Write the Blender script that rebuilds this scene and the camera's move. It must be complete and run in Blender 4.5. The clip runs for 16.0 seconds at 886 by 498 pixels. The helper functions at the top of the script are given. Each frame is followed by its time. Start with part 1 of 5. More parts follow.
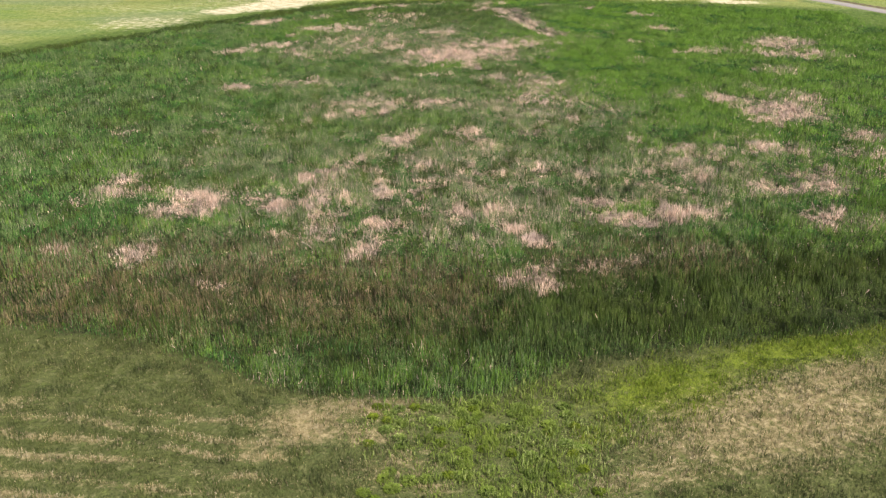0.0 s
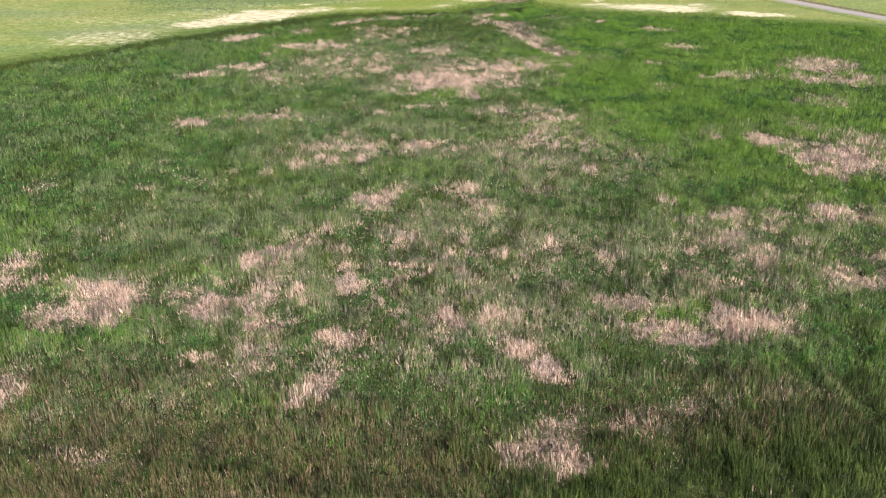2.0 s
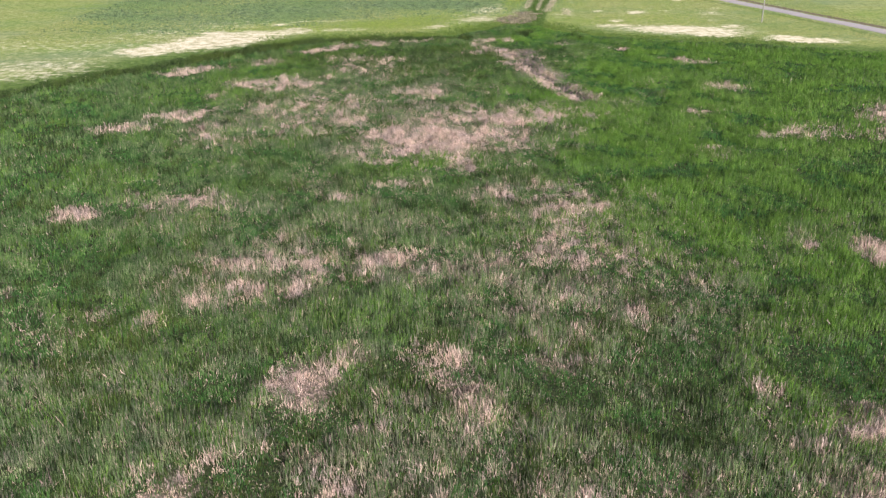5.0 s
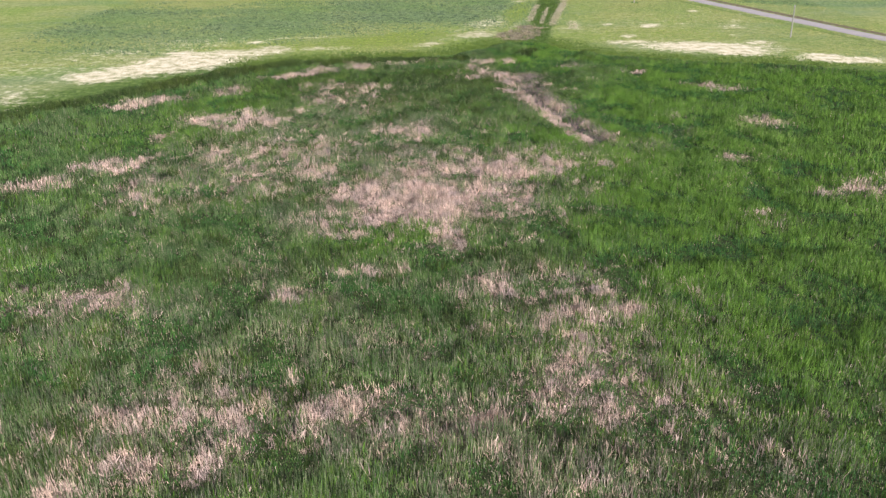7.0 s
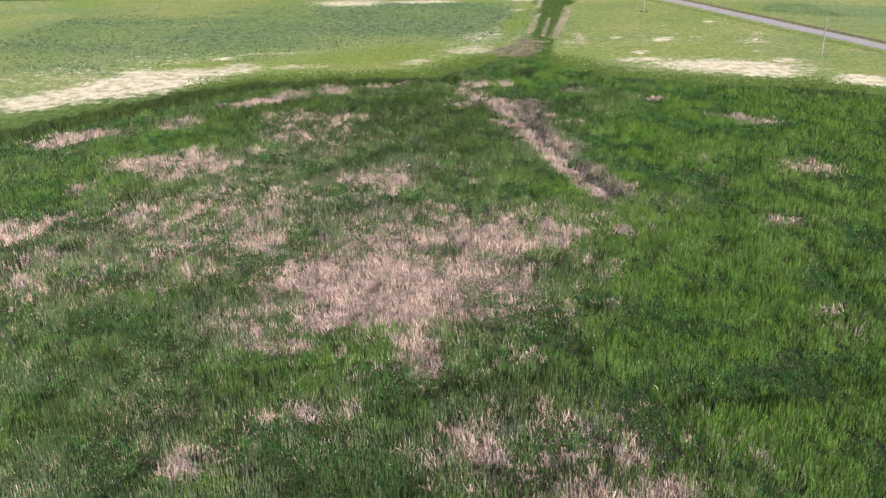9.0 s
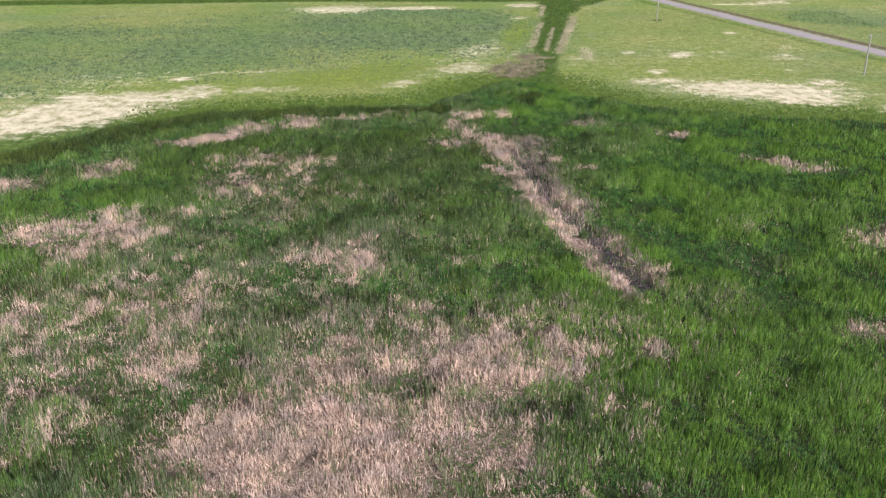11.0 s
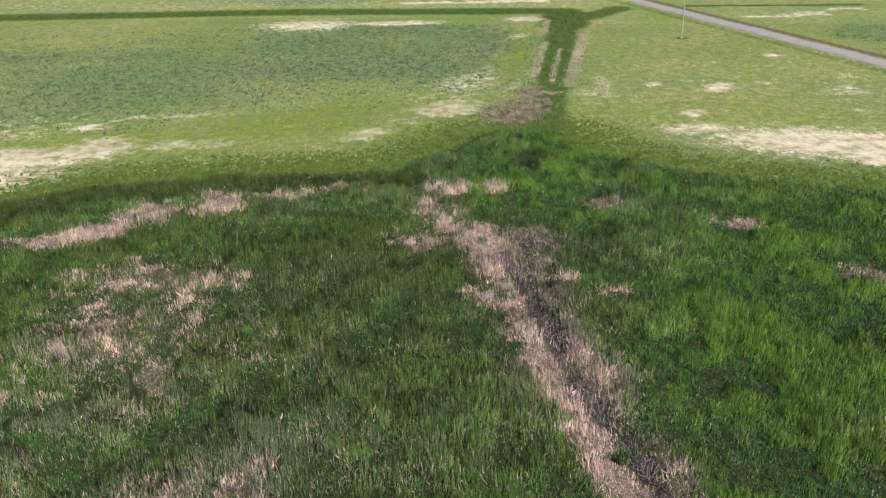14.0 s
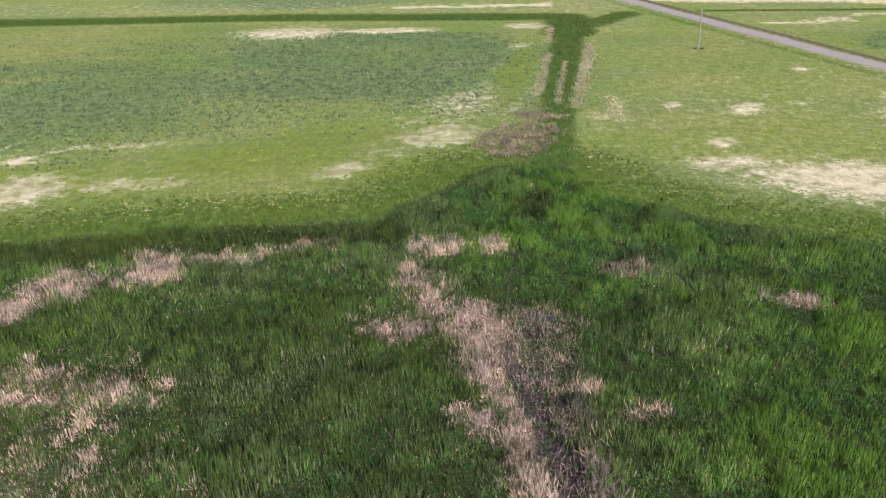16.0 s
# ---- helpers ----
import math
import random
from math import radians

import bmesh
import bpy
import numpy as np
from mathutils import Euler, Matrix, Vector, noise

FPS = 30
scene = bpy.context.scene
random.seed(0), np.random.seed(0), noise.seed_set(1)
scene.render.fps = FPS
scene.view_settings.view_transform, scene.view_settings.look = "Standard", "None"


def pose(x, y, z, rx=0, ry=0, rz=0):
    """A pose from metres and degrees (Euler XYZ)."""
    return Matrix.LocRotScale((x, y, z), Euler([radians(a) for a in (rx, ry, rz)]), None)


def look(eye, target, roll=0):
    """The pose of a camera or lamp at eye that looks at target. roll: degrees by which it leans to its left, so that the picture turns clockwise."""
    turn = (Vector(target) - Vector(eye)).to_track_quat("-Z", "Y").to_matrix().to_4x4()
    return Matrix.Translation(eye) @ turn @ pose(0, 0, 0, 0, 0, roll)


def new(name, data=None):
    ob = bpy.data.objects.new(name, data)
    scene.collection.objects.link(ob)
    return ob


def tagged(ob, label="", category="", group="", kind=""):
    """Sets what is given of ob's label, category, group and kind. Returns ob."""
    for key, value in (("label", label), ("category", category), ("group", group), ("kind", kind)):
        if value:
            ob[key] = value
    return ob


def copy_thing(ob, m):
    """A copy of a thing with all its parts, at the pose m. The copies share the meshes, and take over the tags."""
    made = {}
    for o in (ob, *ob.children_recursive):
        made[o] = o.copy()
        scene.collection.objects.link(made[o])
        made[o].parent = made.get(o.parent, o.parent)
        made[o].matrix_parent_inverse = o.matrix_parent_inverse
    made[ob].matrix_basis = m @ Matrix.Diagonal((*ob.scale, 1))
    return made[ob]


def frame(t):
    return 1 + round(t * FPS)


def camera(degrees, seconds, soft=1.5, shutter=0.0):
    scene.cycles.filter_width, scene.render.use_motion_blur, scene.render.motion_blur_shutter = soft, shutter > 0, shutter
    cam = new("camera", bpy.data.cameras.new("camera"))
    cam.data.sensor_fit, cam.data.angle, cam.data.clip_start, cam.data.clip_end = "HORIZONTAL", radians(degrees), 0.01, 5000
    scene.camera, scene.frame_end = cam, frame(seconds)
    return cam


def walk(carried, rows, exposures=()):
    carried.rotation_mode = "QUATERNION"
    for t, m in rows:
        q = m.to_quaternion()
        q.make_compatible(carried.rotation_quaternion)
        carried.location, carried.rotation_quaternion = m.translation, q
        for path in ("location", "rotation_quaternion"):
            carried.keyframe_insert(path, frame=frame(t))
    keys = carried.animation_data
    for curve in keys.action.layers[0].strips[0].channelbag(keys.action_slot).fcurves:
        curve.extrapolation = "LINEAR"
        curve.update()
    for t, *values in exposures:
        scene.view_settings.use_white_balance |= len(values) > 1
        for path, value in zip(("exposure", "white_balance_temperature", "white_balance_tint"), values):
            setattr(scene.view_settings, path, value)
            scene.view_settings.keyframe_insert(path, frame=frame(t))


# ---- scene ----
cam = camera(54.0, 16.0, 1.4)
PATH = [
    (0, (0.367, 1.099, 35.619), (0.363, 2.948, 34.855), -0.2),
    (0.5, (0.598, 7.91, 35.611), (0.595, 9.759, 34.848), -0.1),
    (1, (1.01, 14.939, 35.49), (1.006, 16.788, 34.728), -0.2),
    (1.5, (1.47, 21.845, 35.509), (1.466, 23.694, 34.747), -0.1),
    (2, (1.993, 28.691, 35.543), (1.987, 30.541, 34.782), -0.1),
    (2.5, (2.555, 35.745, 35.548), (2.546, 37.596, 34.789), -0.1),
    (3, (3.1, 42.903, 35.539), (3.089, 44.753, 34.781), -0.0),
    (3.5, (3.508, 50.107, 35.591), (3.498, 51.957, 34.832), 0.2),
    (4, (3.714, 57.658, 35.34), (3.706, 59.51, 34.584), 0.3),
    (4.2, (3.858, 60.533, 35.323), (3.85, 62.385, 34.567), 0.2),
    (6.3, (5.983, 90.065, 35.779), (5.964, 91.919, 35.027), -0.1),
    (6.5, (6.154, 92.783, 35.776), (6.135, 94.636, 35.024), -0.2),
    (7, (6.78, 99.468, 35.709), (6.759, 101.321, 34.958), -0.2),
    (7.5, (7.419, 106.075, 35.721), (7.397, 107.929, 34.969), -0.2),
    (8, (8.068, 112.739, 35.663), (8.045, 114.593, 34.912), -0.1),
    (8.5, (8.629, 119.405, 35.662), (8.606, 121.259, 34.911), -0.1),
    (9, (9.231, 126.067, 35.695), (9.208, 127.92, 34.943), -0.1),
    (9.2, (9.525, 128.739, 35.731), (9.501, 130.591, 34.978), -0.0),
    (11.3, (11.869, 158.091, 36.009), (11.843, 159.941, 35.249), 0.0),
    (11.5, (12.144, 160.829, 36.018), (12.117, 162.679, 35.259), -0.2),
    (12, (12.796, 167.859, 35.928), (12.765, 169.709, 35.167), -0.3),
    (12.5, (13.383, 174.807, 35.882), (13.351, 176.656, 35.121), -0.3),
    (13, (13.969, 181.804, 35.74), (13.937, 183.653, 34.978), -0.3),
    (13.5, (14.582, 188.987, 35.64), (14.548, 190.835, 34.877), -0.3),
    (14, (14.946, 196.359, 35.388), (14.913, 198.208, 34.626), -0.3),
    (14.5, (15.419, 203.856, 35.251), (15.386, 205.704, 34.488), -0.3),
    (15, (15.773, 210.634, 35.195), (15.739, 212.482, 34.43), -0.3),
    (15.5, (15.821, 213.884, 35.19), (15.788, 215.731, 34.422), -0.3),
    (16, (15.93, 217.717, 35.007), (15.899, 219.564, 34.24), -0.3),
]
walk(cam, [(t, look(eye, target, roll)) for t, eye, target, roll in PATH], [(0, 0.73, 7050, 8), (2, 0.79, 6700, 11), (4, 0.68, 6350, 13), (7, 0.61, 6200, 14), (9, 0.54, 6200, 14), (12, 0.43, 6280, 12), (16, 0.35, 6400, 12)])

# ---- sky and sun: bright day, light haze, sun high behind and to the right of the way ----
SUN_FROM = Vector((0.55, -0.80, 1.18)).normalized()
sky_world = bpy.data.worlds.new("sky")
scene.world = sky_world
sky_world.use_nodes = True
wt = sky_world.node_tree
wt.nodes.clear()
w_out = wt.nodes.new("ShaderNodeOutputWorld")
w_bg = wt.nodes.new("ShaderNodeBackground")
w_sky = wt.nodes.new("ShaderNodeTexSky")
w_sky.sky_type = "NISHITA"
w_sky.sun_disc = False
w_sky.sun_elevation = math.asin(SUN_FROM.z)
w_sky.sun_rotation = math.atan2(SUN_FROM.x, SUN_FROM.y)
w_sky.air_density, w_sky.dust_density = 1.0, 3.0
w_bg.inputs["Strength"].default_value = 0.085
wt.links.new(w_sky.outputs[0], w_bg.inputs["Color"])
wt.links.new(w_bg.outputs[0], w_out.inputs["Surface"])
sun_data = bpy.data.lights.new("sun", "SUN")
sun_data.energy, sun_data.angle, sun_data.color = 4.9, radians(1.5), (1.0, 0.97, 0.93)
sun = new("sun", sun_data)
sun.matrix_world = look(SUN_FROM * 400, (0, 0, 0))


# ---- materials ----
def nodes_of(name):
    m = bpy.data.materials.new(name)
    m.use_nodes = True
    nt = m.node_tree
    nt.nodes.clear()
    out = nt.nodes.new("ShaderNodeOutputMaterial")
    b = nt.nodes.new("ShaderNodeBsdfPrincipled")
    nt.links.new(b.outputs[0], out.inputs["Surface"])
    return m, nt, b, out


def spot(nt, scale, detail=3.0, rough=0.55, stretch=(1, 1, 1)):
    g = nt.nodes.new("ShaderNodeNewGeometry")
    mp = nt.nodes.new("ShaderNodeMapping")
    mp.inputs["Scale"].default_value = stretch
    n = nt.nodes.new("ShaderNodeTexNoise")
    n.inputs["Scale"].default_value, n.inputs["Detail"].default_value, n.inputs["Roughness"].default_value = scale, detail, rough
    nt.links.new(g.outputs["Position"], mp.inputs["Vector"])
    nt.links.new(mp.outputs[0], n.inputs["Vector"])
    return n.outputs["Fac"]


def ramp(nt, fac, *stops):
    r = nt.nodes.new("ShaderNodeValToRGB")
    e = r.color_ramp.elements
    while len(e) < len(stops):
        e.new(0.5)
    for k, (p, c) in zip(e, stops):
        k.position, k.color = p, (*c, 1) if len(c) == 3 else c
    nt.links.new(fac, r.inputs["Fac"])
    return r.outputs["Color"]


def grey(nt, fac, lo, hi, a=0.0, b=1.0):
    r = nt.nodes.new("ShaderNodeMapRange")
    r.inputs["From Min"].default_value, r.inputs["From Max"].default_value = lo, hi
    r.inputs["To Min"].default_value, r.inputs["To Max"].default_value = a, b
    nt.links.new(fac, r.inputs["Value"])
    return r.outputs[0]


def sums(nt, kind, a, b):
    n = nt.nodes.new("ShaderNodeMath")
    n.operation = kind
    for k, v in ((0, a), (1, b)):
        if isinstance(v, (int, float)):
            n.inputs[k].default_value = v
        else:
            nt.links.new(v, n.inputs[k])
    return n.outputs[0]


def blend(nt, fac, a, b, kind="MIX"):
    n = nt.nodes.new("ShaderNodeMix")
    n.data_type, n.blend_type = "RGBA", kind
    for key, v in ((0, fac), (6, a), (7, b)):
        if isinstance(v, (int, float)):
            n.inputs[key].default_value = v
        elif isinstance(v, tuple):
            n.inputs[key].default_value = (*v, 1)
        else:
            nt.links.new(v, n.inputs[key])
    return n.outputs[2]


def bumped(nt, b, height, strength, distance=0.05):
    n = nt.nodes.new("ShaderNodeBump")
    n.inputs["Strength"].default_value, n.inputs["Distance"].default_value = strength, distance
    nt.links.new(height, n.inputs["Height"])
    nt.links.new(n.outputs[0], b.inputs["Normal"])


def blade_material(name, dark, mid, light, other, patch=0.06, through_light=0.3, vary=1.0, dry=0.0):
    """Plant blades: each tuft has its own tone, fine stems run up it, some of them dry, and stands drift in colour over some metres."""
    m, nt, b, out = nodes_of(name)
    geo = nt.nodes.new("ShaderNodeNewGeometry")
    own = ramp(nt, geo.outputs["Random Per Island"], (0.0, dark), (0.5, mid), (1.0, light))
    drift = grey(nt, spot(nt, patch, 4.0, 0.6), 0.40, 0.62)
    c = blend(nt, sums(nt, "MULTIPLY", drift, 0.75), own, other)
    c = blend(nt, 1.0, c, ramp(nt, spot(nt, 0.45, 4.0, 0.62), (0.38, (1 - 0.34 * vary, 1 - 0.30 * vary, 1 - 0.26 * vary)), (0.62, (1 + 0.30 * vary, 1 + 0.26 * vary, 1 + 0.16 * vary))), "MULTIPLY")
    stems = spot(nt, 38.0, 2.0, 0.6, (1, 1, 0.16))
    c = blend(nt, 1.0, c, ramp(nt, stems, (0.34, (1 - 0.62 * vary,) * 3), (0.66, (1 + 0.52 * vary,) * 3)), "MULTIPLY")
    if dry:
        c = blend(nt, sums(nt, "MULTIPLY", grey(nt, spot(nt, 24.0, 2.0, 0.6, (1, 1, 0.2)), 0.60, 0.68), dry), c, (0.42, 0.36, 0.27))
    # the soft round leaf: light falls on it much as on the canopy round it
    turn = nt.nodes.new("ShaderNodeVectorMath")
    turn.operation = "SCALE"
    turn.inputs["Scale"].default_value = 0.3
    nt.links.new(geo.outputs["Normal"], turn.inputs[0])
    up = nt.nodes.new("ShaderNodeVectorMath")
    up.operation, up.inputs[1].default_value = "ADD", (0, 0, 0.7)
    lie = nt.nodes.new("ShaderNodeAttribute")
    lie.attribute_name = "slope"
    lean = nt.nodes.new("ShaderNodeVectorMath")
    lean.operation = "ADD"
    nt.links.new(turn.outputs[0], lean.inputs[0])
    nt.links.new(lie.outputs["Vector"], lean.inputs[1])
    nt.links.new(lean.outputs[0], up.inputs[0])
    unit = nt.nodes.new("ShaderNodeVectorMath")
    unit.operation = "NORMALIZE"
    nt.links.new(up.outputs[0], unit.inputs[0])
    nt.links.new(unit.outputs[0], b.inputs["Normal"])
    nt.links.new(c, b.inputs["Base Color"])
    b.inputs["Roughness"].default_value = 0.62
    b.inputs["Specular IOR Level"].default_value = 0.1
    tr = nt.nodes.new("ShaderNodeBsdfTranslucent")
    nt.links.new(c, tr.inputs["Color"])
    mix = nt.nodes.new("ShaderNodeMixShader")
    mix.inputs[0].default_value = through_light
    nt.links.new(b.outputs[0], mix.inputs[1])
    nt.links.new(tr.outputs[0], mix.inputs[2])
    nt.links.new(mix.outputs[0], out.inputs["Surface"])
    return m


M_SEDGE = blade_material("sedge_green", (0.055, 0.103, 0.031), (0.100, 0.180, 0.057), (0.221, 0.274, 0.133), (0.091, 0.189, 0.040), 0.06, 0.42, 1.0, 0.75)
M_LUSH = blade_material("lush_green", (0.078, 0.164, 0.020), (0.132, 0.271, 0.036), (0.240, 0.387, 0.081), (0.146, 0.267, 0.037), 0.06, 0.48, 0.62, 0.25)
# lighter sedge green: makes up by colour for weaker light on the right side
M_LIGHTENED = blade_material("lightened_green", (0.080, 0.163, 0.026), (0.141, 0.264, 0.045), (0.270, 0.379, 0.100), (0.132, 0.266, 0.036), 0.06, 0.46, 0.7, 0.55)
M_DITCH = blade_material("ditch_green", (0.051, 0.093, 0.018), (0.083, 0.146, 0.025), (0.131, 0.192, 0.045), (0.097, 0.146, 0.026), 0.3, 0.4, 1.1)
M_RUSH = blade_material("rush_green", (0.023, 0.050, 0.012), (0.043, 0.082, 0.018), (0.096, 0.130, 0.038), (0.065, 0.093, 0.016), 0.06, 0.3, 1.0, 0.35)
# darker green: shade of the hollows put into the stalks; also for bushes
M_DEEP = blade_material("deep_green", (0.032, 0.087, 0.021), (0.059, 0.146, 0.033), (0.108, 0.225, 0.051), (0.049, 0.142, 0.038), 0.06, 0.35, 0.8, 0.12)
M_PALE = blade_material("pale_sedge", (0.122, 0.150, 0.075), (0.212, 0.235, 0.135), (0.372, 0.356, 0.244), (0.193, 0.213, 0.125), 0.10, 0.4, 0.8, 0.8)
M_DEAD = blade_material("dead_reed", (0.372, 0.258, 0.217), (0.618, 0.439, 0.374), (0.860, 0.664, 0.582), (0.580, 0.433, 0.356), 0.12, 0.3, 0.8)
M_GREY = blade_material("withered", (0.134, 0.099, 0.103), (0.325, 0.238, 0.232), (0.606, 0.445, 0.425), (0.224, 0.168, 0.166), 0.2, 0.2)
M_TAN = blade_material("tan_weed", (0.194, 0.152, 0.108), (0.347, 0.281, 0.202), (0.530, 0.443, 0.339), (0.245, 0.227, 0.132), 0.2, 0.3)
M_BLEACH = blade_material("bleached_grass", (0.286, 0.230, 0.167), (0.500, 0.413, 0.309), (0.714, 0.609, 0.482), (0.381, 0.333, 0.218), 0.2, 0.3, 0.6)
M_BROWN = blade_material("brown_sedge", (0.065, 0.056, 0.026), (0.141, 0.105, 0.058), (0.289, 0.215, 0.143), (0.122, 0.100, 0.048), 0.1, 0.3, 1.0, 0.8)
M_FIELD = blade_material("field_grass", (0.146, 0.167, 0.048), (0.197, 0.208, 0.069), (0.269, 0.261, 0.113), (0.110, 0.162, 0.046), 0.028, 0.1, 0.75)
M_SAGE = blade_material("sage_crop", (0.058, 0.088, 0.044), (0.094, 0.136, 0.064), (0.152, 0.190, 0.100), (0.104, 0.158, 0.056), 0.03, 0.1, 1.25)
M_PASTURE = blade_material("pasture_green", (0.110, 0.155, 0.022), (0.150, 0.200, 0.030), (0.21, 0.25, 0.06), (0.13, 0.19, 0.03), 0.05, 0.1, 0.5)
M_FRINGE = blade_material("fringe_grass", (0.039, 0.070, 0.012), (0.062, 0.099, 0.016), (0.103, 0.140, 0.034), (0.074, 0.108, 0.018), 0.10, 0.1, 0.6)
M_STRAW = blade_material("straw", (0.187, 0.145, 0.082), (0.299, 0.237, 0.144), (0.430, 0.368, 0.266), (0.233, 0.198, 0.105), 0.1, 0.2, 0.7)
M_SHORE = blade_material("shore_grass", (0.041, 0.056, 0.019), (0.078, 0.095, 0.031), (0.182, 0.182, 0.088), (0.068, 0.088, 0.027), 0.12, 0.3)
M_WEED = blade_material("weed_green", (0.110, 0.171, 0.030), (0.186, 0.252, 0.061), (0.318, 0.363, 0.146), (0.165, 0.226, 0.037), 0.15, 0.45, 0.7)
M_YELLOW = blade_material("yellow_grass", (0.091, 0.139, 0.014), (0.142, 0.190, 0.022), (0.218, 0.255, 0.049), (0.127, 0.190, 0.024), 0.15, 0.45, 0.7)


def ground_material():
    m, nt, b, out = nodes_of("ground")

    def layer(name, edge, rough=2.0):
        a = nt.nodes.new("ShaderNodeAttribute")
        a.attribute_name = name
        v = sums(nt, "ADD", a.outputs["Fac"], sums(nt, "MULTIPLY", sums(nt, "SUBTRACT", edge, 0.5), rough))
        return grey(nt, v, 0.30, 1.0)

    fine, mid = spot(nt, 1.6, 5.0, 0.65), spot(nt, 0.35, 5.0, 0.6)
    streak = spot(nt, 0.5, 4.0, 0.6, (0.9, 0.8, 1.0))
    blend_noise = sums(nt, "ADD", sums(nt, "MULTIPLY", streak, 0.6), sums(nt, "MULTIPLY", fine, 0.4))
    lumps = spot(nt, 0.8, 4.0, 0.65, (1.3, 0.7, 1.0))
    both = sums(nt, "ADD", sums(nt, "MULTIPLY", mid, 0.5), sums(nt, "MULTIPLY", lumps, 0.5))
    field = ramp(nt, both, (0.36, (0.107, 0.134, 0.037)), (0.50, (0.186, 0.209, 0.068)), (0.64, (0.296, 0.288, 0.132)))
    field = blend(nt, grey(nt, spot(nt, 0.03, 4.0, 0.6), 0.42, 0.66, 0.0, 0.75), field, ramp(nt, lumps, (0.35, (0.070, 0.130, 0.020)), (0.65, (0.170, 0.235, 0.048))))
    field = blend(nt, grey(nt, spot(nt, 0.018, 4.0, 0.6, (1.0, 2.0, 1.0)), 0.46, 0.66, 0.0, 0.5), field, ramp(nt, lumps, (0.35, (0.070, 0.115, 0.066)), (0.65, (0.155, 0.205, 0.120))))
    sage = ramp(nt, lumps, (0.34, (0.038, 0.062, 0.032)), (0.50, (0.100, 0.150, 0.064)), (0.66, (0.188, 0.230, 0.115)))
    salt = ramp(nt, blend_noise, (0.32, (0.293, 0.244, 0.138)), (0.50, (0.476, 0.415, 0.288)), (0.66, (0.634, 0.561, 0.425)))
    # marsh litter, made near-black to put in the shade between the stalks
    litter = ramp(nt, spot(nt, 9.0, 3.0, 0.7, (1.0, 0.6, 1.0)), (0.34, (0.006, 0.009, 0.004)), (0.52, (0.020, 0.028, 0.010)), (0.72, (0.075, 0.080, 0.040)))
    ditch = ramp(nt, mid, (0.3, (0.040, 0.075, 0.016)), (0.7, (0.075, 0.125, 0.030)))
    soil = ramp(nt, fine, (0.3, (0.060, 0.044, 0.034)), (0.7, (0.15, 0.11, 0.085)))
    clods = spot(nt, 5.0, 4.0, 0.7)
    mud = ramp(nt, clods, (0.38, (0.008, 0.007, 0.008)), (0.52, (0.036, 0.030, 0.033)), (0.66, (0.14, 0.115, 0.115)))
    c = blend(nt, layer("sage", mid), field, sage)
    c = blend(nt, sums(nt, "MULTIPLY", layer("fringe", mid), 0.95), c, ramp(nt, lumps, (0.34, (0.036, 0.064, 0.014)), (0.52, (0.070, 0.112, 0.023)), (0.68, (0.115, 0.152, 0.042))))
    c = blend(nt, layer("bare", blend_noise, 3.4), c, salt)
    c = blend(nt, layer("tall", mid), c, ditch)
    c = blend(nt, layer("turf", fine), c, ramp(nt, fine, (0.32, (0.034, 0.044, 0.015)), (0.54, (0.082, 0.092, 0.034)), (0.72, (0.16, 0.160, 0.075))))
    c = blend(nt, layer("yellow", fine), c, ramp(nt, fine, (0.32, (0.070, 0.095, 0.012)), (0.68, (0.150, 0.185, 0.026))))
    straw = ramp(nt, fine, (0.30, (0.12, 0.098, 0.046)), (0.50, (0.235, 0.190, 0.102)), (0.72, (0.38, 0.31, 0.19)))
    c = blend(nt, layer("straw", fine), c, straw)
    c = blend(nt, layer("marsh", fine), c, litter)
    c = blend(nt, layer("dead", fine), c, ramp(nt, spot(nt, 9.0, 3.0, 0.7, (1.0, 0.6, 1.0)), (0.36, (0.05, 0.036, 0.03)), (0.68, (0.34, 0.25, 0.20))))
    c = blend(nt, layer("soil", fine), c, soil)
    c = blend(nt, layer("mud", fine), c, mud)
    nt.links.new(c, b.inputs["Base Color"])
    b.inputs["Roughness"].default_value = 0.95
    b.inputs["Specular IOR Level"].default_value = 0.1
    bumped(nt, b, sums(nt, "ADD", sums(nt, "ADD", fine, lumps), sums(nt, "MULTIPLY", spot(nt, 6.0, 3.0), 0.5)), 1.0, 0.32)
    return m


def road_material():
    m, nt, b, out = nodes_of("gravel")
    c = ramp(nt, spot(nt, 9.0, 4.0, 0.7), (0.3, (0.165, 0.146, 0.145)), (0.7, (0.265, 0.238, 0.235)))
    c = blend(nt, grey(nt, spot(nt, 0.25, 4.0), 0.4, 0.7, 0.0, 0.5), c, (0.275, 0.235, 0.22))
    nt.links.new(c, b.inputs["Base Color"])
    b.inputs["Roughness"].default_value = 0.92
    bumped(nt, b, spot(nt, 25.0, 3.0), 0.5, 0.03)
    return m


def plain_material(name, c0, c1, scale, rough=0.7, metal=0.0, stretch=(1, 1, 1)):
    m, nt, b, out = nodes_of(name)
    n = spot(nt, scale, 4.0, 0.6, stretch)
    nt.links.new(ramp(nt, n, (0.3, c0), (0.7, c1)), b.inputs["Base Color"])
    b.inputs["Roughness"].default_value, b.inputs["Metallic"].default_value = rough, metal
    bumped(nt, b, n, 0.3, 0.01)
    return m


M_GROUND, M_ROAD = ground_material(), road_material()
M_POLE = plain_material("weathered_wood", (0.24, 0.22, 0.195), (0.40, 0.37, 0.335), 3.0, 0.85, 0.0, (6, 6, 0.5))
M_GLAZE = plain_material("porcelain", (0.42, 0.42, 0.40), (0.60, 0.60, 0.58), 20.0, 0.3)
